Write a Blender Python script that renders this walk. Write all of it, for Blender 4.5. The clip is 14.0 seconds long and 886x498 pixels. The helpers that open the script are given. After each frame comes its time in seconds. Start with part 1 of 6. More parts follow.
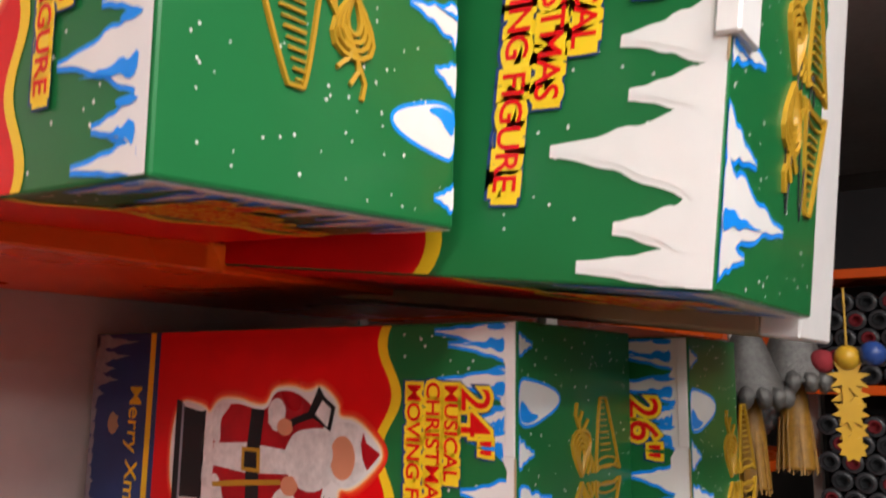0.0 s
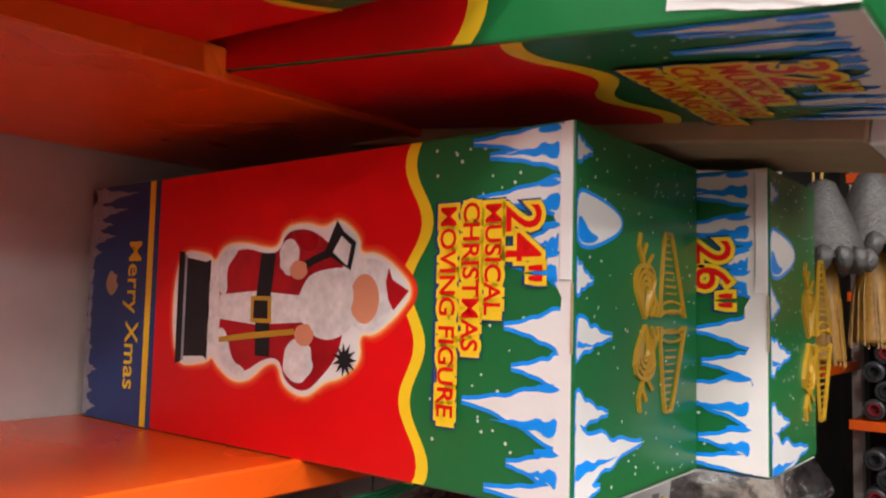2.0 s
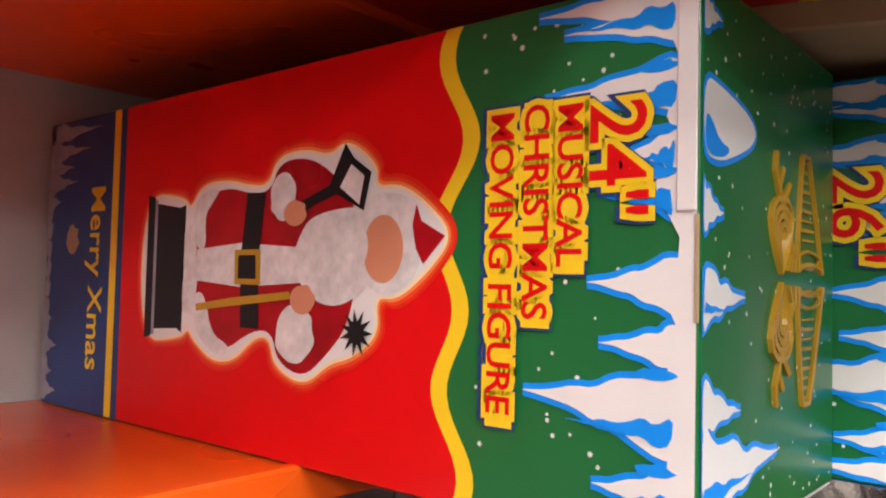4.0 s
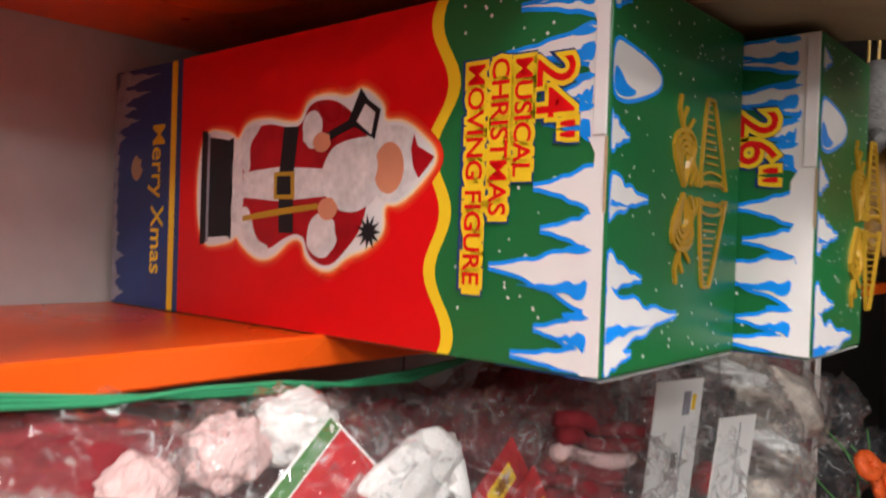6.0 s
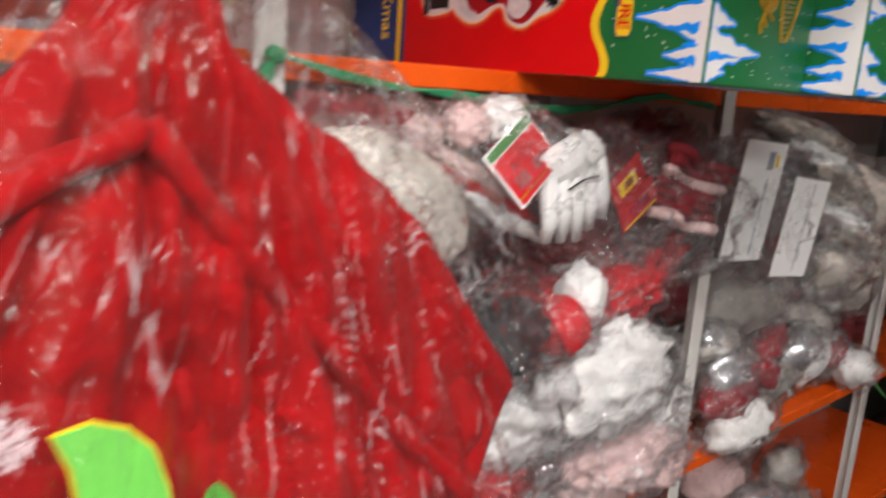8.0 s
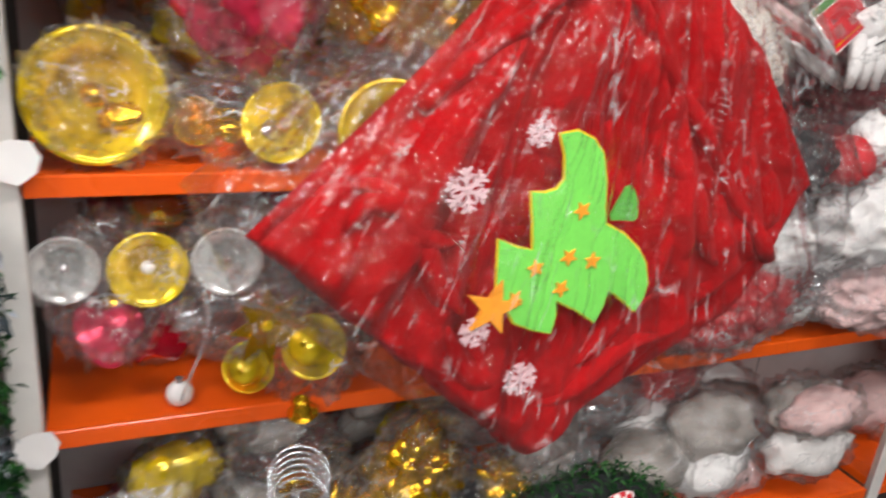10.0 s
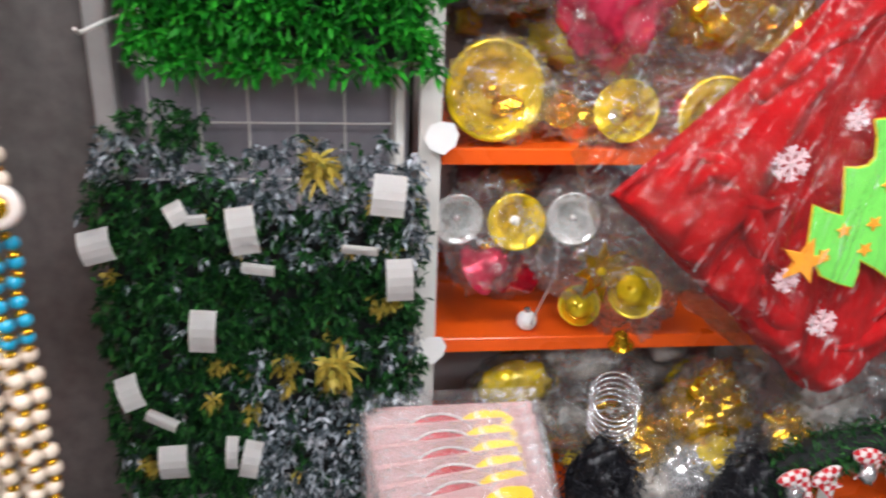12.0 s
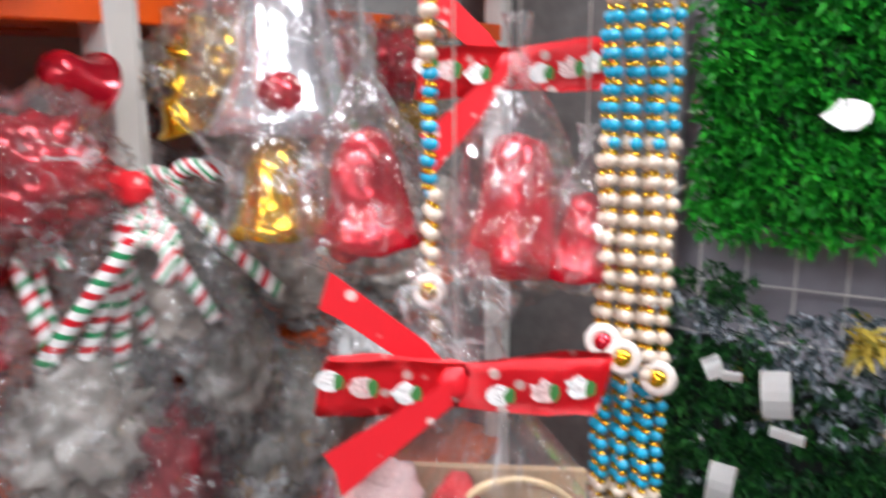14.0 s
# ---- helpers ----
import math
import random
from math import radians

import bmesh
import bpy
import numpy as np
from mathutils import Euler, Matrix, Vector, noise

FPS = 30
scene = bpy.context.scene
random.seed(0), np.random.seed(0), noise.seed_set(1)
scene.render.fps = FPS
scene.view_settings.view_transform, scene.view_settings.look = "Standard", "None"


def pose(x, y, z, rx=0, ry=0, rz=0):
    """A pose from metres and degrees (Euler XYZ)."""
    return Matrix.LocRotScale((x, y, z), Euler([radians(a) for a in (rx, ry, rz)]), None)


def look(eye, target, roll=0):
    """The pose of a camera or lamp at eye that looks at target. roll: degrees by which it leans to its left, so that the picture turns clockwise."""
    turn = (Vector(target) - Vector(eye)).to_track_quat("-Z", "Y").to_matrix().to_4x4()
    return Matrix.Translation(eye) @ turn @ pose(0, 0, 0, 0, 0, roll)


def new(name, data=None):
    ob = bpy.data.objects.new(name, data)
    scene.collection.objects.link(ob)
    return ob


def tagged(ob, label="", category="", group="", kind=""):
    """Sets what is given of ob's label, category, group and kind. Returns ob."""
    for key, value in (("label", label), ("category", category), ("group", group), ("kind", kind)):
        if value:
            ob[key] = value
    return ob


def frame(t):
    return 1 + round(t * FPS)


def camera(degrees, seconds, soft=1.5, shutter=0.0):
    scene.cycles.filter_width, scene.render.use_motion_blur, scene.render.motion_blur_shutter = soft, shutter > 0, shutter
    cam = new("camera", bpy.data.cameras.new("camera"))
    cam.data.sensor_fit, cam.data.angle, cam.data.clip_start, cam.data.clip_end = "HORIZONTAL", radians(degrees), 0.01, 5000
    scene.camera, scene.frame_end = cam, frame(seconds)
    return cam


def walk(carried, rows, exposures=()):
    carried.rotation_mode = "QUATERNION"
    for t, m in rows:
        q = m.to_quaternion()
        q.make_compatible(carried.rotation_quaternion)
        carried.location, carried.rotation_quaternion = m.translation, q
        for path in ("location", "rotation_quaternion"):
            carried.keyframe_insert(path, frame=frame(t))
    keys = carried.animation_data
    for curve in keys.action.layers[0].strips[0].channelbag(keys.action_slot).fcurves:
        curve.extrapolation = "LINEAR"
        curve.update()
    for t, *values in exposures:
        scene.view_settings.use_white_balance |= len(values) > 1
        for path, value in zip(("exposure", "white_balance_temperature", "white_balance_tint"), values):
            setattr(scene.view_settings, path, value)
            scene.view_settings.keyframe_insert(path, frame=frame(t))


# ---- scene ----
cam = camera(58.4, 14.0, soft=2.0, shutter=0.5)
PATH = [
    (0, (0.355, -0.574, 1.677), (-0.839, 1.001, 1.987), 0.9),
    (0.5, (0.331, -0.553, 1.643), (-0.879, 1.019, 1.904), 1.1),
    (1, (0.316, -0.536, 1.618), (-0.906, 1.032, 1.835), 1.3),
    (1.5, (0.301, -0.515, 1.599), (-0.932, 1.05, 1.777), 1.4),
    (2, (0.268, -0.481, 1.589), (-0.976, 1.078, 1.736), 1.4),
    (2.5, (0.224, -0.425, 1.578), (-1.031, 1.127, 1.706), 1.4),
    (3, (0.165, -0.365, 1.572), (-1.1, 1.18, 1.682), 1.2),
    (3.2, (0.144, -0.348, 1.574), (-1.125, 1.194, 1.681), 1.3),
    (5.3, (0.139, -0.347, 1.57), (-1.167, 1.167, 1.598), 1.0),
    (5.5, (0.168, -0.375, 1.566), (-1.138, 1.14, 1.579), 1.2),
    (6, (0.256, -0.454, 1.539), (-1.055, 1.056, 1.513), 1.9),
    (6.5, (0.327, -0.529, 1.516), (-1.0, 0.963, 1.406), 2.6),
    (7, (0.376, -0.577, 1.49), (-0.972, 0.885, 1.279), 3.1),
    (7.5, (0.425, -0.625, 1.472), (-0.966, 0.779, 1.166), 3.7),
    (8, (0.467, -0.765, 1.438), (-0.992, 0.537, 1.016), 4.2),
    (8.5, (0.502, -0.851, 1.423), (-1.038, 0.311, 0.897), 5.4),
    (9, (0.57, -0.917, 1.392), (-1.044, 0.115, 0.817), 5.1),
    (9.2, (0.596, -0.955, 1.388), (-1.023, 0.043, 0.771), 5.9),
    (11.3, (0.903, -1.247, 1.412), (-0.914, -0.853, 0.675), 2.5),
    (11.5, (0.918, -1.257, 1.418), (-0.903, -0.91, 0.668), 2.4),
    (12, (0.965, -1.325, 1.437), (-0.874, -1.105, 0.677), 2.1),
    (12.5, (0.98, -1.359, 1.438), (-0.878, -1.338, 0.697), 1.7),
    (13, (1.0, -1.375, 1.443), (-0.855, -1.654, 0.75), 0.6),
    (13.3, (1.013, -1.375, 1.45), (-0.822, -1.862, 0.82), -0.3),
    (13.5, (1.023, -1.375, 1.465), (-0.781, -2.001, 0.871), -0.3),
    (14, (1.055, -1.38, 1.495), (-0.642, -2.337, 1.042), -0.7),
]
walk(cam, [(t, look(eye, target, roll)) for t, eye, target, roll in PATH],
     [(0, -0.3, 6500, 10), (3, 0.1, 6450, 10), (9, -0.3, 6400, 10), (11.5, -0.15, 6100, 10), (14, -0.08, 5850, 10)])

from mathutils.geometry import tessellate_polygon

# ---- world and light ----
world = bpy.data.worlds.new("shop_air")
scene.world = world
world.use_nodes = True
world.node_tree.nodes["Background"].inputs[0].default_value = (0.9, 0.93, 1.0, 1)
world.node_tree.nodes["Background"].inputs[1].default_value = 0.25


def area(name, x, y, z, sx, sy, watts, colour=(1, 0.965, 0.935)):
    d = bpy.data.lights.new(name, "AREA")
    d.shape, d.size, d.size_y, d.energy, d.color = "RECTANGLE", sx, sy, watts, colour
    ob = new(name, d)
    ob.matrix_world = pose(x, y, z)
    return ob


# unseen ceiling panels; rows at x 2.7 and 4.3 added to brighten carton faces
TUBES = [(x, y) for x in (1.0, 2.7, 4.3) for y in (-4.4, -2.5, -0.6)]
for tx, ty in TUBES:
    area("tube_glow", tx, ty, 2.70, 0.34, 1.16, {1.0: 52, 2.7: 50, 4.3: 40}[tx] * {-4.4: 1.5, -2.5: 1.25, -0.6: 0.85}[ty])


# ---- materials ----
def mat(name, colour, rough=0.5, metal=0.0, var=0.12, scale=30.0, bump=0.0, bscale=200.0, spec=0.5, coat=0.0,
        alpha=1.0, emit=0.0, stain=4.0, subsurf=0.0, sheen=0.0):
    m = bpy.data.materials.new(name)
    m.use_nodes = True
    nt = m.node_tree
    b = nt.nodes["Principled BSDF"]
    tc = nt.nodes.new("ShaderNodeTexCoord")
    n1 = nt.nodes.new("ShaderNodeTexNoise")
    n1.inputs["Scale"].default_value, n1.inputs["Detail"].default_value = scale, 4
    n2 = nt.nodes.new("ShaderNodeTexNoise")
    n2.inputs["Scale"].default_value = stain
    mixn = nt.nodes.new("ShaderNodeMath")
    mixn.operation = "ADD"
    nt.links.new(tc.outputs["Object"], n1.inputs["Vector"])
    nt.links.new(tc.outputs["Object"], n2.inputs["Vector"])
    nt.links.new(n1.outputs["Fac"], mixn.inputs[0])
    nt.links.new(n2.outputs["Fac"], mixn.inputs[1])
    mr = nt.nodes.new("ShaderNodeMapRange")
    mr.inputs["From Min"].default_value, mr.inputs["From Max"].default_value = 0.6, 1.4
    mr.inputs["To Min"].default_value, mr.inputs["To Max"].default_value = 1 - var, 1 + var
    nt.links.new(mixn.outputs[0], mr.inputs["Value"])
    mul = nt.nodes.new("ShaderNodeMix")
    mul.data_type, mul.blend_type = "RGBA", "MULTIPLY"
    mul.inputs["Factor"].default_value = 1.0
    mul.inputs["A"].default_value = (*colour, 1)
    nt.links.new(mr.outputs["Result"], mul.inputs["B"])
    nt.links.new(mul.outputs["Result"], b.inputs["Base Color"])
    rr = nt.nodes.new("ShaderNodeMapRange")
    rr.inputs["From Min"].default_value, rr.inputs["From Max"].default_value = 0.3, 0.7
    rr.inputs["To Min"].default_value, rr.inputs["To Max"].default_value = max(rough - 0.06, 0.02), min(rough + 0.08, 1)
    nt.links.new(n2.outputs["Fac"], rr.inputs["Value"])
    nt.links.new(rr.outputs["Result"], b.inputs["Roughness"])
    b.inputs["Metallic"].default_value = metal
    b.inputs["Specular IOR Level"].default_value = spec
    b.inputs["Coat Weight"].default_value = coat
    b.inputs["Coat Roughness"].default_value = 0.12
    b.inputs["Alpha"].default_value = alpha
    b.inputs["Sheen Weight"].default_value = sheen
    if emit:
        b.inputs["Emission Color"].default_value = (*colour, 1)
        b.inputs["Emission Strength"].default_value = emit
    if bump:
        n3 = nt.nodes.new("ShaderNodeTexNoise")
        n3.inputs["Scale"].default_value, n3.inputs["Detail"].default_value = bscale, 3
        nt.links.new(tc.outputs["Object"], n3.inputs["Vector"])
        bp = nt.nodes.new("ShaderNodeBump")
        bp.inputs["Strength"].default_value, bp.inputs["Distance"].default_value = bump, 0.004
        nt.links.new(n3.outputs["Fac"], bp.inputs["Height"])
        nt.links.new(bp.outputs["Normal"], b.inputs["Normal"])
    return m


def film_mat(name, tint=(1, 1, 1), gloss=0.05, haze=0.03, rough=0.05, crease=0.014, neck=None, lines=0.42):
    """Clear plastic film: mostly see-through, with gloss and a slight milky haze, creased; white crease lines add
    painted glints.
    """
    m = bpy.data.materials.new(name)
    m.use_nodes = True
    nt = m.node_tree
    nt.nodes.remove(nt.nodes["Principled BSDF"])
    out = nt.nodes["Material Output"]
    tr = nt.nodes.new("ShaderNodeBsdfTransparent")
    tr.inputs[0].default_value = (*tint, 1)
    gl = nt.nodes.new("ShaderNodeBsdfGlossy")
    gl.inputs["Roughness"].default_value = rough
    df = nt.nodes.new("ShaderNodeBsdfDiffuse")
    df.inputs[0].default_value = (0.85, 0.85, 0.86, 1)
    tc = nt.nodes.new("ShaderNodeTexCoord")
    wob = nt.nodes.new("ShaderNodeTexNoise")
    wob.inputs["Scale"].default_value, wob.inputs["Detail"].default_value = 9, 2
    nt.links.new(tc.outputs["Object"], wob.inputs["Vector"])
    warp = nt.nodes.new("ShaderNodeVectorMath")
    warp.operation = "MULTIPLY_ADD"
    warp.inputs[1].default_value = (0.02, 0.02, 0.02) if neck else (0.12, 0.12, 0.12)
    nt.links.new(wob.outputs["Color"], warp.inputs[0])
    nt.links.new(tc.outputs["Object"], warp.inputs[2])
    spot = warp.outputs[0]
    if neck:
        # creases that fan out from a gathered neck at (y, z)
        def calc(op, a, b):
            q = nt.nodes.new("ShaderNodeMath")
            q.operation = op
            for k, v in enumerate((a, b)):
                if isinstance(v, float):
                    q.inputs[k].default_value = v
                else:
                    nt.links.new(v, q.inputs[k])
            return q.outputs[0]

        sep = nt.nodes.new("ShaderNodeSeparateXYZ")
        nt.links.new(warp.outputs[0], sep.inputs[0])
        dy, dz = calc("SUBTRACT", sep.outputs["Y"], neck[0] + 0.06), calc("SUBTRACT", neck[1] + 0.06, sep.outputs["Z"])
        away = calc("POWER", calc("ADD", calc("MULTIPLY", dy, dy), calc("MULTIPLY", dz, dz)), 0.5)
        fan = nt.nodes.new("ShaderNodeCombineXYZ")
        nt.links.new(calc("ARCTAN2", dy, dz), fan.inputs["X"])
        nt.links.new(calc("MULTIPLY", away, 0.16), fan.inputs["Y"])
        nt.links.new(calc("MULTIPLY", sep.outputs["X"], 0.5), fan.inputs["Z"])
        spot = fan.outputs[0]
    vor = nt.nodes.new("ShaderNodeTexVoronoi")
    vor.inputs["Scale"].default_value = 38
    nt.links.new(spot, vor.inputs["Vector"])
    # broken white lines on the creases: whitened folds, also standing in for glints
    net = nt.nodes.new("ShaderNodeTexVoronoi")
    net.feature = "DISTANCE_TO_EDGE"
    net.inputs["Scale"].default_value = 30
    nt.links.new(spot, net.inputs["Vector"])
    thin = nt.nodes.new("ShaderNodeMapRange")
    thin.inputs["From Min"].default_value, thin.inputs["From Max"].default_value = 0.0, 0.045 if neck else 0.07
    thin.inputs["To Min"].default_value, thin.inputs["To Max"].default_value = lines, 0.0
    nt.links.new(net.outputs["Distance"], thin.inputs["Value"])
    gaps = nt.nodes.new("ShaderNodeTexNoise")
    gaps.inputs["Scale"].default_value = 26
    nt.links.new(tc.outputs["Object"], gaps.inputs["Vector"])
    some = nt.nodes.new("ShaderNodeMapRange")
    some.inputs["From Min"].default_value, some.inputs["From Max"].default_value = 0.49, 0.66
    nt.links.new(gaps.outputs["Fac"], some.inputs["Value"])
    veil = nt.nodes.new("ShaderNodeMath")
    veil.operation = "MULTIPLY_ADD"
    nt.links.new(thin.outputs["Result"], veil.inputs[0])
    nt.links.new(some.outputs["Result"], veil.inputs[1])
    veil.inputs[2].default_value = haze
    n = nt.nodes.new("ShaderNodeTexNoise")
    n.inputs["Scale"].default_value, n.inputs["Detail"].default_value = 70, 2
    n.inputs["Distortion"].default_value = 1.5
    nt.links.new(spot, n.inputs["Vector"])
    mixh = nt.nodes.new("ShaderNodeMath")
    mixh.operation = "MULTIPLY_ADD"
    mixh.inputs[1].default_value = 0.35
    nt.links.new(n.outputs["Fac"], mixh.inputs[0])
    nt.links.new(vor.outputs["Distance"], mixh.inputs[2])
    bp = nt.nodes.new("ShaderNodeBump")
    bp.inputs["Strength"].default_value, bp.inputs["Distance"].default_value = 1.0, crease
    nt.links.new(mixh.outputs[0], bp.inputs["Height"])
    nt.links.new(bp.outputs["Normal"], gl.inputs["Normal"])
    fr = nt.nodes.new("ShaderNodeFresnel")
    fr.inputs["IOR"].default_value = 1.45
    nt.links.new(bp.outputs["Normal"], fr.inputs["Normal"])
    shine = nt.nodes.new("ShaderNodeMath")
    shine.operation = "MULTIPLY_ADD"
    nt.links.new(fr.outputs[0], shine.inputs[0])
    shine.inputs[1].default_value, shine.inputs[2].default_value = 0.55, gloss
    most = nt.nodes.new("ShaderNodeMath")
    most.operation = "MINIMUM"
    nt.links.new(shine.outputs[0], most.inputs[0])
    most.inputs[1].default_value = 0.30
    m1 = nt.nodes.new("ShaderNodeMixShader")
    nt.links.new(veil.outputs[0], m1.inputs[0])
    nt.links.new(tr.outputs[0], m1.inputs[1])
    nt.links.new(df.outputs[0], m1.inputs[2])
    m2 = nt.nodes.new("ShaderNodeMixShader")
    nt.links.new(most.outputs[0], m2.inputs[0])
    nt.links.new(m1.outputs[0], m2.inputs[1])
    nt.links.new(gl.outputs[0], m2.inputs[2])
    nt.links.new(m2.outputs[0], out.inputs["Surface"])
    return m


ORANGE = mat("orange_enamel", (0.86, 0.11, 0.006), 0.28, var=0.06, bump=0.05, bscale=90)
WHITE_STEEL = mat("white_steel", (0.72, 0.70, 0.66), 0.42, var=0.08)
PANEL = mat("grey_panel", (0.52, 0.49, 0.48), 0.5, var=0.08)
# walls and floor are coloured dark to keep bounced light low
WALL = mat("low_bounce_wall", (0.15, 0.14, 0.13), 0.8)
FLOOR = mat("low_bounce_floor", (0.09, 0.08, 0.075), 0.4)
CEIL = mat("ceiling_paint", (0.48, 0.47, 0.46), 0.85)
GREEN = mat("print_green", (0.010, 0.150, 0.040), 0.34, var=0.10, spec=0.35, coat=0.12, scale=12, bump=0.04, bscale=30)
RED = mat("print_red", (0.74, 0.003, 0.006), 0.36, var=0.06, spec=0.25, coat=0.06, bump=0.04, bscale=30)
BLUE = mat("print_navy", (0.02, 0.05, 0.19), 0.3, var=0.15, coat=0.06, spec=0.3)
SKY = mat("print_sky_blue", (0.005, 0.28, 0.92), 0.3, var=0.1, coat=0.06, spec=0.3)
YELLOW = mat("print_yellow", (0.92, 0.62, 0.02), 0.3, var=0.06, coat=0.06, spec=0.3)
SNOW = mat("print_white", (0.80, 0.77, 0.76), 0.35, var=0.05, coat=0.05, spec=0.3)
GOLDINK = mat("print_gold", (0.46, 0.26, 0.02), 0.3, var=0.15, coat=0.06, spec=0.3)
KRAFT = mat("kraft_card", (0.42, 0.29, 0.17), 0.8, var=0.15)
BLACKINK = mat("print_black", (0.012, 0.012, 0.014), 0.35, coat=0.06, spec=0.3)
GREYINK = mat("print_grey", (0.30, 0.31, 0.36), 0.35, var=0.3, scale=80, coat=0.06, spec=0.3)
SKIN = mat("print_peach", (0.68, 0.28, 0.16), 0.35, coat=0.06, spec=0.3)
HALO_DEEP = mat("print_halo_deep", (0.76, 0.018, 0.006), 0.3)
HALO_RED = mat("print_halo_red", (0.80, 0.06, 0.015), 0.3)
HALO_ORANGE = mat("print_halo_orange", (0.90, 0.24, 0.06), 0.3)
GLOWINK = mat("print_cream_glow", (0.95, 0.72, 0.45), 0.3, coat=0.06, spec=0.3)
FURINK = mat("print_fur", (0.72, 0.69, 0.68), 0.35, var=0.22, scale=150, stain=40, coat=0.06, spec=0.3)
COAT = mat("print_coat_red", (0.38, 0.004, 0.010), 0.3, var=0.4, scale=40, coat=0.06, spec=0.3)
FILM = film_mat("clear_film", (0.97, 0.97, 0.97))
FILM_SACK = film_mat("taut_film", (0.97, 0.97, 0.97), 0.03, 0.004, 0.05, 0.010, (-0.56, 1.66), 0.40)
FILM_GIFT = film_mat("gathered_film", (0.97, 0.97, 0.97), 0.04, 0.03, 0.05, 0.012, (0.0, 0.01), 0.6)
FILM_DULL = film_mat("dull_film", (0.94, 0.93, 0.92), 0.03, 0.03, 0.12)


# ---- mesh kit ----
def finish(name, bm, material, parent=None, label="", smooth=False, m=None):
    me = bpy.data.meshes.new(name)
    bm.to_mesh(me)
    bm.free()
    mats = material if isinstance(material, (list, tuple)) else [material]
    for mm in mats:
        me.materials.append(mm)
    if smooth:
        me.shade_smooth()
    ob = new(name, me)
    if parent is not None:
        ob.parent = parent
    if m is not None:
        ob.matrix_basis = m
    if label:
        tagged(ob, label)
    return ob


def part(name, bm, material, parent, label="", smooth=False, m=None):
    return finish(name, bm, material, parent, label, smooth, m)


def thing(name, label, category, m=None, group="", kind=""):
    ob = new(name)
    ob.empty_display_size = 0.05
    if m is not None:
        ob.matrix_basis = m
    return tagged(ob, label, category, group, kind)


def block(x0, x1, y0, y1, z0, z1, bevel=0.0, bm=None, segs=1):
    bm = bm or bmesh.new()
    r = bmesh.ops.create_cube(bm, size=1)
    for v in r["verts"]:
        v.co = ((x0 + x1) / 2 + v.co.x * (x1 - x0), (y0 + y1) / 2 + v.co.y * (y1 - y0), (z0 + z1) / 2 + v.co.z * (z1 - z0))
    if bevel:
        es = list({e for v in r["verts"] for e in v.link_edges})
        bmesh.ops.bevel(bm, geom=es, offset=bevel, segments=segs, affect="EDGES", profile=0.5)
    return bm


def lathe(profile, n=24, bm=None, m=None):
    """Turn (radius, height) rows round z."""
    bm = bm or bmesh.new()
    rings = []
    for r, z in profile:
        ring = []
        for i in range(n):
            a = 2 * math.pi * i / n
            p = Vector((r * math.cos(a), r * math.sin(a), z))
            ring.append(bm.verts.new(m @ p if m else p))
        rings.append(ring)
    for a, b in zip(rings, rings[1:]):
        for i in range(n):
            bm.faces.new((a[i], a[(i + 1) % n], b[(i + 1) % n], b[i]))
    return bm


def tube(points, radius, n=8, bm=None, cap=True):
    bm = bm or bmesh.new()
    pts = [Vector(p) for p in points]
    rad = radius if isinstance(radius, (list, tuple)) else [radius] * len(pts)
    rings, up = [], None
    for i, p in enumerate(pts):
        d = (pts[min(i + 1, len(pts) - 1)] - pts[max(i - 1, 0)]).normalized()
        if up is None:
            up = d.orthogonal().normalized()
        up = (up - d * up.dot(d)).normalized()
        side = d.cross(up)
        rings.append([bm.verts.new(p + rad[i] * (math.cos(2 * math.pi * k / n) * up + math.sin(2 * math.pi * k / n) * side)) for k in range(n)])
    for a, b in zip(rings, rings[1:]):
        for k in range(n):
            bm.faces.new((a[k], a[(k + 1) % n], b[(k + 1) % n], b[k]))
    if cap:
        bm.faces.new(rings[0][::-1])
        bm.faces.new(rings[-1])
    return bm


def flat(outline, depth, m=None, bm=None):
    """A thin plate cut to an outline of (x, y) points, its top at +depth."""
    bm = bm or bmesh.new()
    m = m or Matrix()
    lo = [bm.verts.new(m @ Vector((x, y, 0))) for x, y in outline]
    hi = [bm.verts.new(m @ Vector((x, y, depth))) for x, y in outline]
    n = len(outline)
    for i in range(n):
        bm.faces.new((lo[i], lo[(i + 1) % n], hi[(i + 1) % n], hi[i]))
    for a, b, c in tessellate_polygon([[Vector((x, y, 0)) for x, y in outline]]):
        if len({a, b, c}) < 3:
            continue
        va, vb, vc = hi[a], hi[b], hi[c]
        if (outline[b][0] - outline[a][0]) * (outline[c][1] - outline[a][1]) < (outline[b][1] - outline[a][1]) * (outline[c][0] - outline[a][0]):
            vb, vc = vc, vb
        bm.faces.new((va, vb, vc))
    return bm


def ball(bm, c, r, u=10, v=7, squash=(1, 1, 1), rot=None):
    mm = Matrix.Translation(c) @ (rot or Matrix()) @ Matrix.Diagonal((r * squash[0], r * squash[1], r * squash[2], 1))
    bmesh.ops.create_uvsphere(bm, u_segments=u, v_segments=v, radius=1, matrix=mm)
    return bm


def star(n, r0, r1, turn=0.0):
    return [((r0 if i % 2 == 0 else r1) * math.sin(turn + math.pi * i / n), (r0 if i % 2 == 0 else r1) * math.cos(turn + math.pi * i / n)) for i in range(2 * n)]


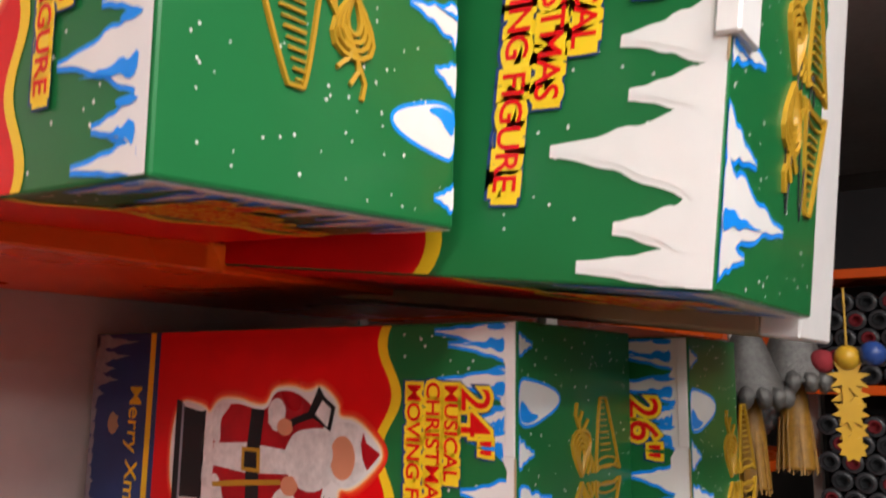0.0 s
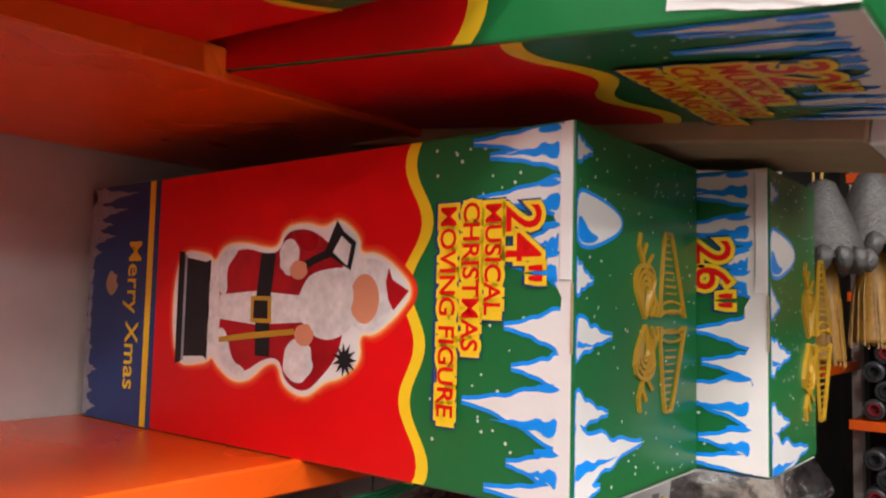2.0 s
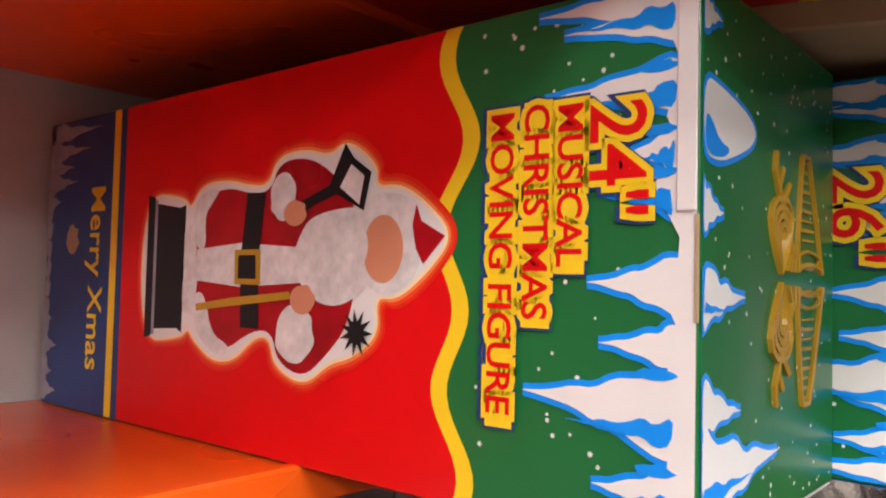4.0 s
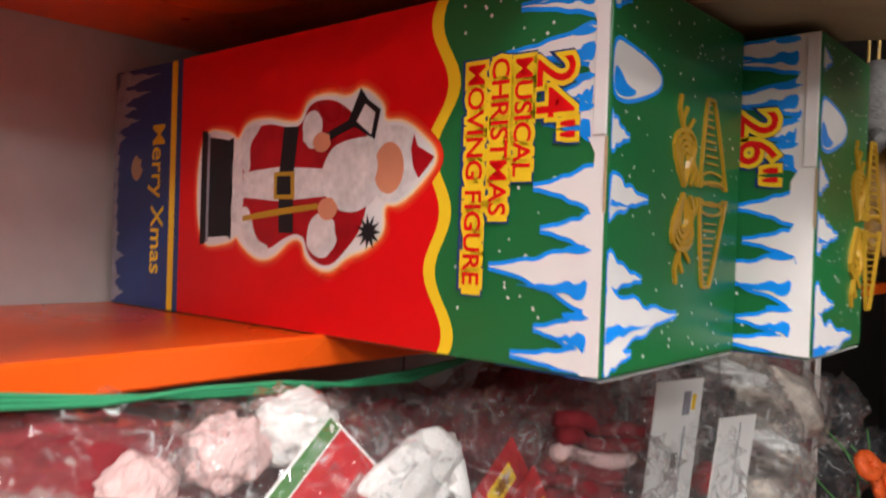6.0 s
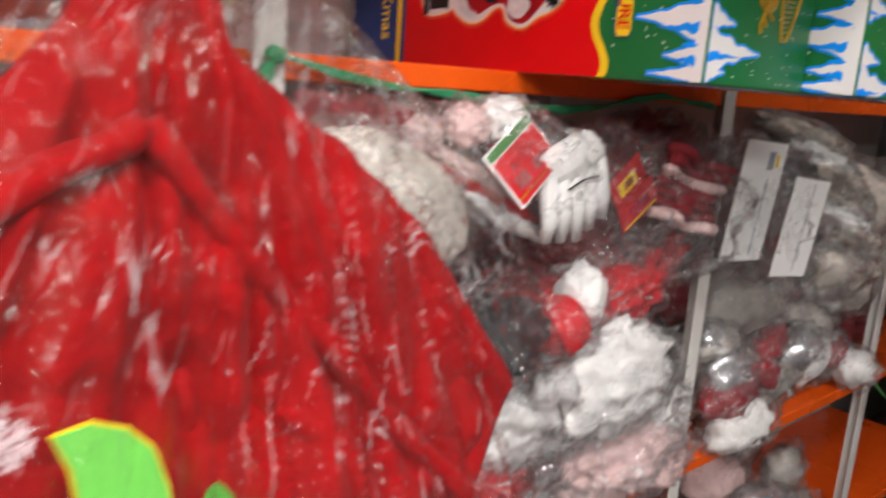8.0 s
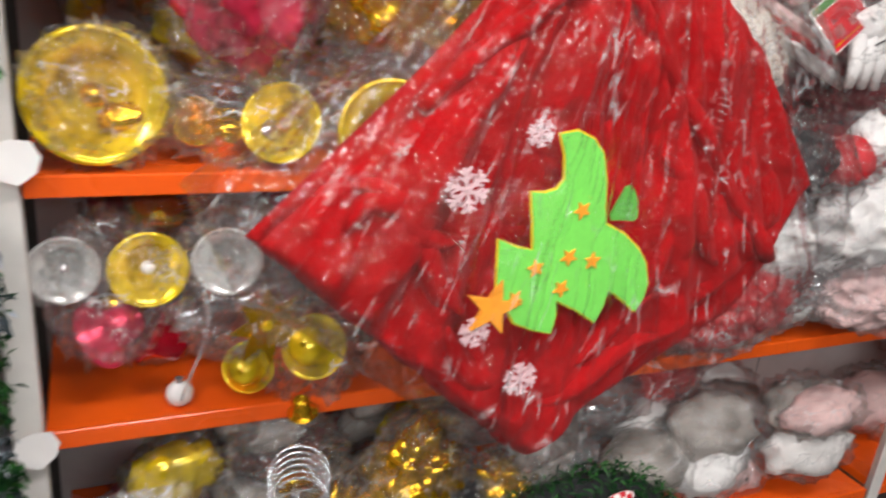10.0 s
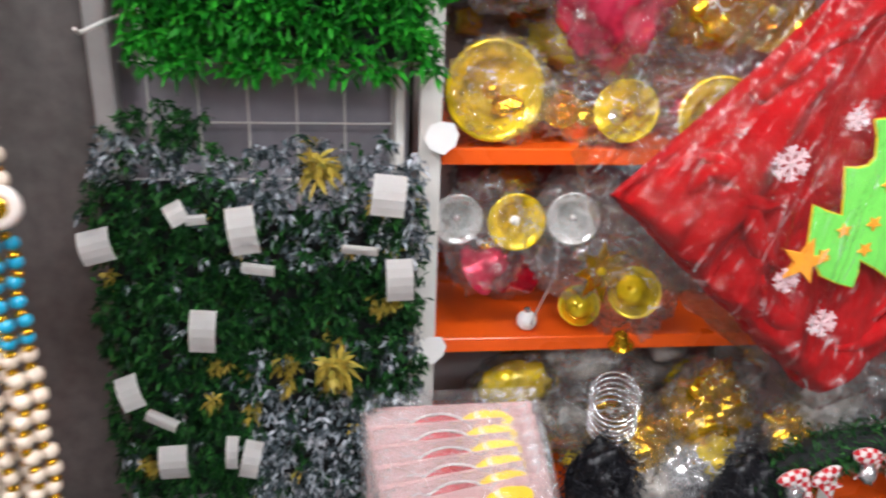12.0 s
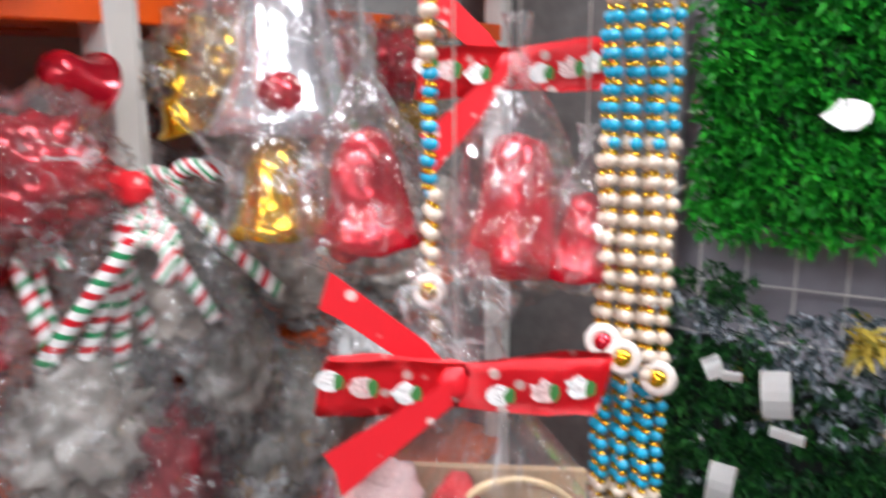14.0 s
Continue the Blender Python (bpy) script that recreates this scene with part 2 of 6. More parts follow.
def lump(rx, ry, rz, seed, amp=0.25, freq=6.0, sub=4, crease=0.0, flat_bottom=False):
    """A rounded lump of cloth or film, pushed about by noise."""
    bm = bmesh.new()
    bmesh.ops.create_icosphere(bm, subdivisions=sub, radius=1)
    off = Vector((seed * 7.31, seed * 3.17, seed * 1.93))
    for v in bm.verts:
        d = v.co.normalized()
        k = 1 + amp * noise.noise(d * freq * 0.35 + off) + amp * 0.5 * noise.noise(d * freq + off)
        if crease:
            k += crease * abs(noise.noise(d * freq * 2.2 + off * 2)) - crease * 0.3
        v.co = Vector((d.x * rx, d.y * ry, d.z * rz)) * k
        if flat_bottom and v.co.z < -rz * 0.8:
            v.co.z = -rz * 0.8
    return bm


def text_mesh(name, words, size, material, parent, m, depth=0.0003, offset=0.0, align="LEFT", stretch=1.0):
    cu = bpy.data.curves.new(name, "FONT")
    cu.body, cu.size, cu.extrude, cu.offset, cu.align_x = words, size, depth, offset, align
    cu.resolution_u = 3
    tmp = bpy.data.objects.new(name, cu)
    scene.collection.objects.link(tmp)
    me = bpy.data.meshes.new_from_object(tmp.evaluated_get(bpy.context.evaluated_depsgraph_get()))
    bpy.data.objects.remove(tmp)
    me.materials.clear()
    me.materials.append(material)
    ob = new(name, me)
    ob.parent = parent
    ob.matrix_basis = m @ Matrix.Diagonal((stretch, 1, 1, 1))
    return ob


def structure(name, bm, material, label, category):
    return tagged(finish(name, bm, material), label, category, "", "structure")


# ---- the room ----
# added shell round the shelves; its dark tones limit bounce under the boards
structure("floor", block(-0.8, 5.6, -6.0, 4.6, -0.06, 0.0), FLOOR, "plain shop floor between the shelves, darkened to cut bounce", "floor")
structure("ceiling", block(-0.8, 5.6, -6.0, 4.6, 2.9, 2.98), CEIL, "plain mid-grey shop ceiling above the aisle", "ceiling")
structure("wall_west", block(-0.9, -0.8, -6.0, 4.6, 0, 2.9), WALL, "plain wall behind the shelving, darkened to cut bounce", "wall")
structure("wall_east", block(5.6, 5.7, -6.0, 4.6, 0, 2.9), WALL, "added wall across the aisle, darkened to cut bounce", "wall")
structure("wall_north", block(-0.8, 5.6, 4.6, 4.7, 0, 2.9), WALL, "added wall at the aisle's end, darkened to cut bounce", "wall")
structure("wall_south", block(-0.8, 5.6, -6.1, -6.0, 0, 2.9), WALL, "added wall behind the corner shelf, darkened to cut bounce", "wall")
GLOWTUBE = mat("lit_tube", (1, 0.97, 0.92), 0.5, emit=6)
# fixtures for the unseen lamps, made broad for more glints on film
for tx, ty in TUBES:
    lamp = thing("ceiling_light", "unseen light panel under the ceiling, placed to light the goods", "ceiling light", pose(tx, ty, 2.74), "ceiling lights")
    part("housing", block(-0.19, 0.19, -0.6, 0.6, 0.0, 0.16, 0.006), WHITE_STEEL, lamp)
    for tube_x in (-0.1, 0.1):
        part("tube", tube([(tube_x, -0.58, -0.012), (tube_x, 0.58, -0.012)], 0.011, 10), GLOWTUBE, lamp, "lit white tube")

# ---- shelf run along the aisle ----
FRONT, BACK = -0.27, -0.68
POST_Y = [-1.205, -0.363, 0.531, 1.44, 2.34]
LEVELS = {0: (0.36, 0.751, 1.10, 1.45, 1.795), 1: (0.30, 0.735, 1.45, 1.795), 2: (0.30, 0.735, 1.45, 1.795), 3: (0.30, 0.735, 1.45, 1.795)}


def shelf_bay(y0, y1, levels, label):
    unit = thing("shelf_unit", label, "shelf", pose(0, 0, 0), "orange shelf bays")
    for z in levels:
        board = part("shelf_board", block(BACK + 0.004, FRONT - 0.012, y0, y1, z - 0.022, z, 0.001), ORANGE, unit)
        part("front_lip", block(FRONT - 0.012, FRONT, y0, y1, z - 0.026, z + 0.002, 0.002), ORANGE, board)
    part("back_panel", block(BACK - 0.012, BACK, y0 - 0.017, y1 + 0.017, 0.02, 2.3), PANEL, unit, "pale grey back panel")
    return unit


def shelf_post(x, y, height=2.35, w=0.036):
    p = thing("shelf_post", "white slotted steel shelf post", "shelf post", pose(x, y, 0), "shelf posts")
    part("face", block(-0.003, 0, -w / 2, w / 2, 0, height, 0.001), WHITE_STEEL, p)
    part("side", block(-0.036, -0.003, w / 2 - 0.003, w / 2, 0, height, 0.001), WHITE_STEEL, p)
    return p


for i, (a, b) in enumerate(zip(POST_Y, POST_Y[1:])):
    shelf_bay(a + 0.02, b - 0.02, LEVELS[i], "orange steel shelves with a pale grey back panel")
for y in POST_Y:
    shelf_post(FRONT + 0.006, y)


# ---- printed figure cartons ----
PRINT = Matrix(((1, 0, 0, 0), (0, 0, -1, 0), (0, 1, 0, 0), (0, 0, 0, 1)))  # picture side, out of local -y
SIDE = Matrix(((0, 0, 1, 0), (1, 0, 0, 0), (0, 1, 0, 0), (0, 0, 0, 1)))  # long side, out of local +x


def lift(m, h):
    return m @ Matrix.Translation((0, 0, h))


def oval(cx, cy, rx, ry, n=22, wob=0.0, seed=0):
    return [(cx + rx * math.cos(2 * math.pi * i / n) * (1 + wob * noise.noise((i * 0.9, seed, 0))),
             cy + ry * math.sin(2 * math.pi * i / n) * (1 + wob * noise.noise((i * 0.9, seed, 5)))) for i in range(n)]


def offset_line(outline, d):
    """The outline moved outwards by d all round."""
    n = len(outline)
    turn = 1 if sum(a[0] * b[1] - b[0] * a[1] for a, b in zip(outline, outline[1:] + outline[:1])) > 0 else -1
    res = []
    for i, p in enumerate(outline):
        t = Vector(outline[(i + 1) % n]) - Vector(outline[i - 1])
        nrm = Vector((t.y, -t.x)).normalized() * turn if t.length > 1e-7 else Vector((0, 0))
        res.append((p[0] + nrm.x * d, p[1] + nrm.y * d))
    return res


def drip(tip, reach, p0, p1, base, seed=0, jag=0.16):
    """A snowy peak from a base line between p0 and p1, curving in to its tip, with frilled sides."""
    left, right = [], []
    n = 9
    for i in range(n):
        f = i / (n - 1)
        w = (1 - f) ** 1.5
        wob = jag * (1 - f) * math.sin(i * 2.4 + seed * 1.7) * (p1 - p0)
        q = base + (reach - base) * f
        left.append((tip + (p0 - tip) * w + wob * 0.5, q + 0.002 * math.sin(i * 3 + seed) * (1 - f)))
        right.append((tip + (p1 - tip) * w + wob * 0.4, q))
    return smooth(left + right[-2::-1], 1)


def smooth(o, n=2):
    for _ in range(n):
        o = [q for a, b in zip(o, o[1:] + o[:1]) for q in ((a[0] * 0.75 + b[0] * 0.25, a[1] * 0.75 + b[1] * 0.25), (a[0] * 0.25 + b[0] * 0.75, a[1] * 0.25 + b[1] * 0.75))]
    return o


def wave_q(p, q0, k):
    return q0 + k * (0.009 * math.cos((p / k - 0.068) * 2 * math.pi / 0.095) + 0.003 * math.sin(p / k * 31))


def dots(width, height, q0, n, seed, m, h, r=0.0016):
    rng = random.Random(seed)
    bm = bmesh.new()
    for _ in range(n):
        x, y, s = rng.uniform(0.006, width - 0.006), rng.uniform(q0, height - 0.006), r * rng.uniform(0.55, 1.25)
        flat(star(6, s, s * 0.55, rng.random()), 0.0001, lift(m, h) @ Matrix.Translation((x, y, 0)), bm)
    return bm


def figure_picture(body, m, k):
    """The printed figure as plain coloured shapes on a black stand."""
    def plate(name, outline, material, h, label="", soft=True):
        part(name, flat([(x * k, y * k) for x, y in (smooth(outline) if soft and len(outline) > 6 else outline)], 0.0001, lift(m, h)), material, body, label)
    stand = [(0.081, 0.190), (0.198, 0.190), (0.196, 0.199), (0.190, 0.204), (0.188, 0.238), (0.191, 0.245), (0.091, 0.246), (0.093, 0.238), (0.088, 0.204), (0.082, 0.199)]
    shape = [(0.098, 0.240), (0.081, 0.268), (0.080, 0.300), (0.087, 0.330), (0.086, 0.352), (0.067, 0.360), (0.065, 0.388), (0.072, 0.412), (0.062, 0.428), (0.079, 0.452),
             (0.094, 0.452), (0.094, 0.474), (0.104, 0.492), (0.121, 0.513), (0.138, 0.495), (0.154, 0.472), (0.154, 0.452), (0.178, 0.456), (0.192, 0.434), (0.196, 0.414), (0.213, 0.392),
             (0.204, 0.364), (0.184, 0.358), (0.184, 0.336), (0.203, 0.312), (0.205, 0.288), (0.190, 0.262), (0.188, 0.240)]
    around = [(0.080, 0.187), (0.090, 0.243), (0.100, 0.254)] + shape[1:-1] + [(0.182, 0.254), (0.190, 0.243), (0.200, 0.187)]
    for name, d, material, h in (("halo_outer_print", 0.013, HALO_DEEP, 0.0006), ("halo_print", 0.0105, HALO_RED, 0.00065), ("halo_inner_print", 0.008, HALO_ORANGE, 0.0007), ("glow_print", 0.0058, GLOWINK, 0.0008), ("glow_core_print", 0.0035, SNOW, 0.0010)):
        plate(name, smooth(offset_line(around, d)), material, h)
    plate("stand_print", stand, BLACKINK, 0.0012, "", False)
    plate("stand_edge_print", [(0.084, 0.201), (0.195, 0.201), (0.194, 0.205), (0.086, 0.205)], GREYINK, 0.0014)
    plate("leg_print", [(0.108, 0.243), (0.138, 0.243), (0.144, 0.252), (0.150, 0.243), (0.176, 0.243), (0.178, 0.270), (0.106, 0.270)], FURINK, 0.0012)
    plate("coat_print", [(0.088, 0.262), (0.140, 0.262), (0.144, 0.274), (0.150, 0.262), (0.192, 0.268), (0.203, 0.300), (0.184, 0.336), (0.184, 0.358), (0.204, 0.364), (0.213, 0.392), (0.196, 0.414),
                         (0.178, 0.432), (0.150, 0.440), (0.100, 0.440), (0.075, 0.412), (0.065, 0.388), (0.067, 0.360), (0.086, 0.352), (0.087, 0.330), (0.080, 0.300)], COAT, 0.00125)
    plate("fur_print", [(0.082, 0.268), (0.098, 0.256), (0.126, 0.262), (0.126, 0.276), (0.100, 0.272), (0.090, 0.284), (0.080, 0.292)], FURINK, 0.0015, "white fur hem")
    plate("fur_print", [(0.158, 0.262), (0.186, 0.262), (0.203, 0.284), (0.205, 0.306), (0.196, 0.308), (0.190, 0.286), (0.160, 0.276)], FURINK, 0.0015, "white fur hem")
    plate("fur_print", [(0.126, 0.264), (0.150, 0.264), (0.154, 0.320), (0.150, 0.386), (0.126, 0.384), (0.122, 0.320)], FURINK, 0.0016, "white fur front")
    plate("fur_print", oval(0.091, 0.366, 0.017, 0.014, 18, 0.25, 3), FURINK, 0.0017)
    plate("fur_print", oval(0.184, 0.382, 0.020, 0.020, 18, 0.25, 4), FURINK, 0.0017)
    plate("belt_print", [(0.086, 0.326), (0.134, 0.320), (0.183, 0.322), (0.183, 0.343), (0.134, 0.341), (0.087, 0.347)], BLACKINK, 0.0020)
    plate("buckle_print", [(0.127, 0.313), (0.152, 0.314), (0.152, 0.344), (0.127, 0.343)], GOLDINK, 0.0022)
    plate("buckle_gap_print", [(0.131, 0.318), (0.148, 0.318), (0.148, 0.339), (0.131, 0.338)], BLACKINK, 0.0024)
    plate("cord_print", [(0.168, 0.265), (0.173, 0.266), (0.168, 0.310), (0.161, 0.378), (0.156, 0.376), (0.162, 0.310)], GOLDINK, 0.0022)
    plate("mitten_print", oval(0.103, 0.380, 0.009, 0.012, 14, 0.2, 2), SKIN, 0.0025)
    plate("mitten_print", oval(0.161, 0.390, 0.010, 0.013, 14, 0.2, 4), SKIN, 0.0025)
    plate("hood_print", oval(0.124, 0.466, 0.031, 0.030, 26, 0.10, 3), FURINK, 0.0018)
    plate("plain_oval_print", oval(0.128, 0.463, 0.021, 0.017, 22), SKIN, 0.0021)
    plate("beard_print", [(0.100, 0.446), (0.104, 0.400), (0.116, 0.386), (0.138, 0.377), (0.160, 0.396), (0.166, 0.424), (0.152, 0.452), (0.140, 0.446), (0.126, 0.452), (0.112, 0.446)], FURINK, 0.0023)
    plate("cap_print", [(0.102, 0.490), (0.112, 0.494), (0.121, 0.512), (0.137, 0.496), (0.128, 0.490), (0.114, 0.487)], COAT, 0.0021)
    plate("lantern_print", [(0.060, 0.428), (0.070, 0.436), (0.080, 0.452), (0.104, 0.446), (0.092, 0.421), (0.098, 0.400), (0.104, 0.386), (0.096, 0.384), (0.086, 0.414)], BLACKINK, 0.0024, "", False)
    plate("lantern_glass_print", [(0.074, 0.434), (0.088, 0.424), (0.100, 0.442), (0.082, 0.446)], FURINK, 0.0026)
    plate("sprig_print", [(0.180 + x, 0.442 + y) for x, y in star(11, 0.015, 0.007)], BLACKINK, 0.0024, "", False)


def face_print(body, m, W, L, k, number, figure=True, seed=1, red=True, ice=None, wave=0.515, down=0.0):
    def plate(name, bm, material):
        part(name, bm, material, body)
    q0 = wave * k
    n = 40
    ps = [W * i / n for i in range(n + 1)]
    e = 0.0015
    if red:
        top = [(min(max(p, e), W - e), wave_q(p, q0, k)) for p in ps]
        plate("red_print", flat([(e, 0.148 * k)] + [(W - e, 0.148 * k)] + [(a, b - 0.002) for a, b in top[::-1]], 0.0001, lift(m, 0.0003)), RED)
        plate("wave_print", flat([(a, b - 0.006 * k) for a, b in top] + [(a, b + 0.006 * k) for a, b in top[::-1]], 0.0001, lift(m, 0.0005)), YELLOW)
        plate("base_print", flat([(e, e), (W - e, e), (W - e, 0.149 * k), (e, 0.149 * k)], 0.0001, lift(m, 0.0002)), BLUE)
        plate("stripe_print", flat([(e, 0.127 * k), (W - e, 0.127 * k), (W - e, 0.138 * k), (e, 0.138 * k)], 0.0001, lift(m, 0.0005)), YELLOW)
        bm = bmesh.new()
        for i, (p, h) in enumerate(((0.012, 0.105), (0.030, 0.085), (0.046, 0.055), (0.060, 0.062), (0.078, 0.030), (0.100, 0.016), (0.190, 0.020), (0.215, 0.032), (0.240, 0.024), (0.258, 0.034))):
            flat(drip(p * k, h * k, (p - 0.014) * k + 0.001, (p + 0.014) * k, 0.002, i, 0.30), 0.0001, lift(m, 0.0004 + 0.00003 * i), bm)
        for i in range(14):
            flat(oval((0.012 + 0.0185 * i) * k, 0.007 + 0.003 * noise.noise((i, 1, 1)), 0.010, 0.006, 10, 0.5, i), 0.0001, lift(m, 0.0004 + 0.0001 * (i % 2)), bm)
        plate("snow_trees_print", bm, GREYINK)
        text_mesh("script_print", "Merry Xmas", 0.036 * k, YELLOW, body, lift(m, 0.0007) @ Matrix.Translation((0.066 * k, 0.090 * k, 0)), 0.0001, 0.0004 * k, stretch=0.92).data.transform(Matrix.Shear("XZ", 4, (0, 0)))
        part("emblem_print", flat(oval(0.115 * k, 0.055 * k, 0.014, 0.012, 14, 0.4, 2), 0.0001, lift(m, 0.0006)), KRAFT, body)
    # snow along the top edge with frilled peaks in white, rimmed and patched in blue
    peaks = [(0.008, 0.570, 0.001, 0.030), (0.020, 0.586, 0.012, 0.034), (0.052, 0.574, 0.040, 0.068), (0.084, 0.622, 0.070, 0.096), (0.101, 0.608, 0.090, 0.116), (0.146, 0.602, 0.132, 0.162),
             (0.175, 0.609, 0.164, 0.188), (0.202, 0.564, 0.184, 0.230), (0.243, 0.606, 0.228, 0.258), (0.263, 0.586, 0.252, 0.271)]
    f = W / (0.272 * k)
    bw, bb = bmesh.new(), bmesh.new()

    def kept_in(o):
        return [(min(max(x, 0.002), W - 0.002), min(y, L - 0.002)) for x, y in o]

    for i, (p, q, p0, p1) in enumerate(peaks):
        o = drip(p * k * f, q * k, p0 * k * f, p1 * k * f, 0.652 * k, seed * 3 + i)
        plate("icicle_print", flat(kept_in(o), 0.0001, lift(m, 0.0010 + 0.00004 * i)), SNOW)
        flat(kept_in(offset_line(o, 0.0032 * k)), 0.0001, lift(m, 0.0006 + 0.00003 * i), bb)
        if ice is None and i in (0, 2, 3, 4, 7, 8):
            mid = (p0 + p1) / 2 + 0.15 * (p1 - p0)
            flat(kept_in(drip(mid * k * f, (q + 0.30 * (0.652 - q)) * k, (mid - 0.006) * k * f, (mid + 0.007) * k * f, 0.648 * k, i, 0.5)), 0.0001, lift(m, 0.0016 + 0.00004 * i), bb)
            flat(kept_in(oval((p0 + 0.004) * k * f, 0.640 * k, 0.0028 * k, 0.010 * k, 12, 0.4, i)), 0.0001, lift(m, 0.0016 + 0.00004 * i), bb)
    edge = [(e, 0.648 * k)] + [(min(max(W * i / 24, e), W - e), (0.648 + 0.004 * math.sin(i * 1.7 + seed)) * k) for i in range(25)] + [(W - e, L - 0.001), (e, L - 0.001)]
    flat(edge, 0.0001, lift(m, 0.0014), bw)
    plate("snow_print", bw, SNOW)
    plate("ice_shadow_print", bb, ice or SKY)
    tagged(part("flake_print", dots(W, 0.63 * k, 0.535 * k, 46, seed, m, 0.0004), SNOW, body), kind="stuff")
    if number:
        rows = [("MOVING FIGURE", 0.055 + down, 0.5440 - down, 0.0215), ("CHRISTMAS", 0.053 + down, 0.5660 - down, 0.0215), ("MUSICAL", 0.055 + down, 0.5865 - down, 0.0205), (number, 0.057 + down, 0.6050 - down, 0.043)]
        for words, p, q, s in rows:
            wide = len(words) * s * k * (0.60 if len(words) > 3 else 0.52)
            for material, h, g in () if len(words) < 4 else ((BLUE, 0.0021, 0.0022), (YELLOW, 0.00235, 0.0010)):
                o = [(p * k - g * k + x, q * k - g * k + y) for x, y in ((0, 0), (wide + 2 * g * k, 0), (wide + 2 * g * k, s * k * 0.72 + 2 * g * k), (0, s * k * 0.72 + 2 * g * k))]
                part("lettering_outline", flat(o, 0.0001, lift(m, h)), material, body)
            for material, h, off in ((BLUE, 0.0022, 0.0050), (YELLOW, 0.0024, 0.0036), (RED, 0.0027, 0.0003)):
                text_mesh("lettering", words, s * k, material, body, lift(m, h) @ Matrix.Translation((p * k, q * k - (0.0012 if material is BLUE else 0), 0)), 0.0001, off * k)
    if figure:
        figure_picture(body, m, k)


def end_print(body, W, D, L, k, seed, marks=False, turned=False):
    m = Matrix.Translation((W, D, L)) @ pose(0, 0, 0, 0, 0, 180) if turned else Matrix.Translation((0, 0, L))
    tagged(part("flake_print", dots(W, D, 0.004, 120, seed, m, 0.0004, 0.0013), SNOW, body), kind="stuff")
    hill = smooth([(0.050 * k, 0.002), (0.051 * k, 0.020 * k), (0.057 * k, 0.056 * k), (0.065 * k, 0.073 * k), (0.074 * k, 0.066 * k), (0.083 * k, 0.040 * k), (0.088 * k, 0.020 * k), (0.086 * k, 0.002)])
    part("snow_hill_print", flat([(x, max(y, 0.0015)) for x, y in hill], 0.0001, lift(m, 0.0006)), SNOW, body)
    bb = flat([(x, max(y, 0.0015)) for x, y in offset_line(hill, 0.003 * k)], 0.0001, lift(m, 0.0003))
    flat(smooth([(0.086 * k, 0.003), (0.086 * k, 0.024 * k), (0.080 * k, 0.036 * k), (0.078 * k, 0.020 * k), (0.070 * k, 0.012 * k), (0.066 * k, 0.003)]), 0.0001, lift(m, 0.0009), bb)
    for i, (p, h, p0, p1) in enumerate(((0.020, 0.024, 0.012, 0.030), (0.112, 0.027, 0.098, 0.122), (0.152, 0.058, 0.136, 0.166), (0.207, 0.052, 0.188, 0.214), (0.234, 0.111, 0.212, 0.262), (0.258, 0.040, 0.248, 0.270))):
        o = [(min(x, W - 0.002), max(y, 0.0015)) for x, y in drip(p * k, h * k, p0 * k, p1 * k, 0.0015, seed + i, 0.30)]
        part("snow_peak_print", flat(o, 0.0001, lift(m, 0.0008 + 0.0001 * i)), SNOW, body)
        flat([(min(max(x, 0.002), W - 0.002), max(y, 0.0015)) for x, y in offset_line(o, 0.003 * k)], 0.0001, lift(m, 0.0004 + 0.00005 * i), bb)
        if i in (2, 4):
            flat([(min(x, W - 0.002), max(y, 0.0015)) for x, y in drip((p + 0.006) * k, h * 0.6 * k, (p + 0.002) * k, (p1 + p) * 0.5 * k, 0.0015, i, 0.5)], 0.0001, lift(m, 0.0015 + 0.0001 * i), bb)
    part("ice_shadow_print", bb, SKY, body)
    # two bells mouth to mouth under a bow, as gold line work with hatching
    bg = bmesh.new()

    def stroke(pts, w):
        tube([m @ Vector((x * k, y * k, 0.0012)) for x, y in pts], w * k, 4, bg)

    c = 0.141
    for s in (-1, 1):
        side = [(c + s * (0.074 - 0.070 * f), 0.158 + 0.006 * f - (0.006 + 0.017 * f ** 0.8)) for f in [a / 8 for a in range(9)]]
        far = [(c + s * (0.074 - 0.070 * f), 0.158 + 0.006 * f + (0.006 + 0.024 * f ** 0.9)) for f in [a / 8 for a in range(9)]]
        stroke(side + [(c + s * (0.004 + 0.005 * math.cos(a)), 0.166 + 0.024 * math.sin(a)) for a in [-1.4 + 0.31 * q for q in range(10)]], 0.0018)
        stroke([side[0]] + far, 0.0018)
        stroke([(c + s * (0.012 + 0.005 * math.cos(a)), 0.165 + 0.021 * math.sin(a)) for a in [0.35 * q for q in range(19)]], 0.0013)
        for j in range(9):
            f = j / 9
            stroke([(c + s * (0.070 - 0.052 * f), 0.150 + 0.003 * f + 0.010 * g * (0.5 + f)) for g in (0.0, 0.8, 1.6)], 0.0009 + 0.0004 * (j % 2))
        for a in range(4):
            stroke([(c + s * (0.003 + (0.042 - 0.005 * a) * math.sin(math.pi * q / 12)), 0.112 - (0.018 - 0.004 * a) * math.sin(2 * math.pi * q / 12)) for q in range(13)], 0.0022)
        for a in range(3):
            stroke([(c + s * (0.004 + (0.066 - 0.008 * a) * q / 6), 0.112 + 0.006 * a + 0.012 * math.sin(q * 0.9 + a * 0.5)) for q in range(7)], 0.0020)
    part("bells_print", bg, GOLDINK, body)
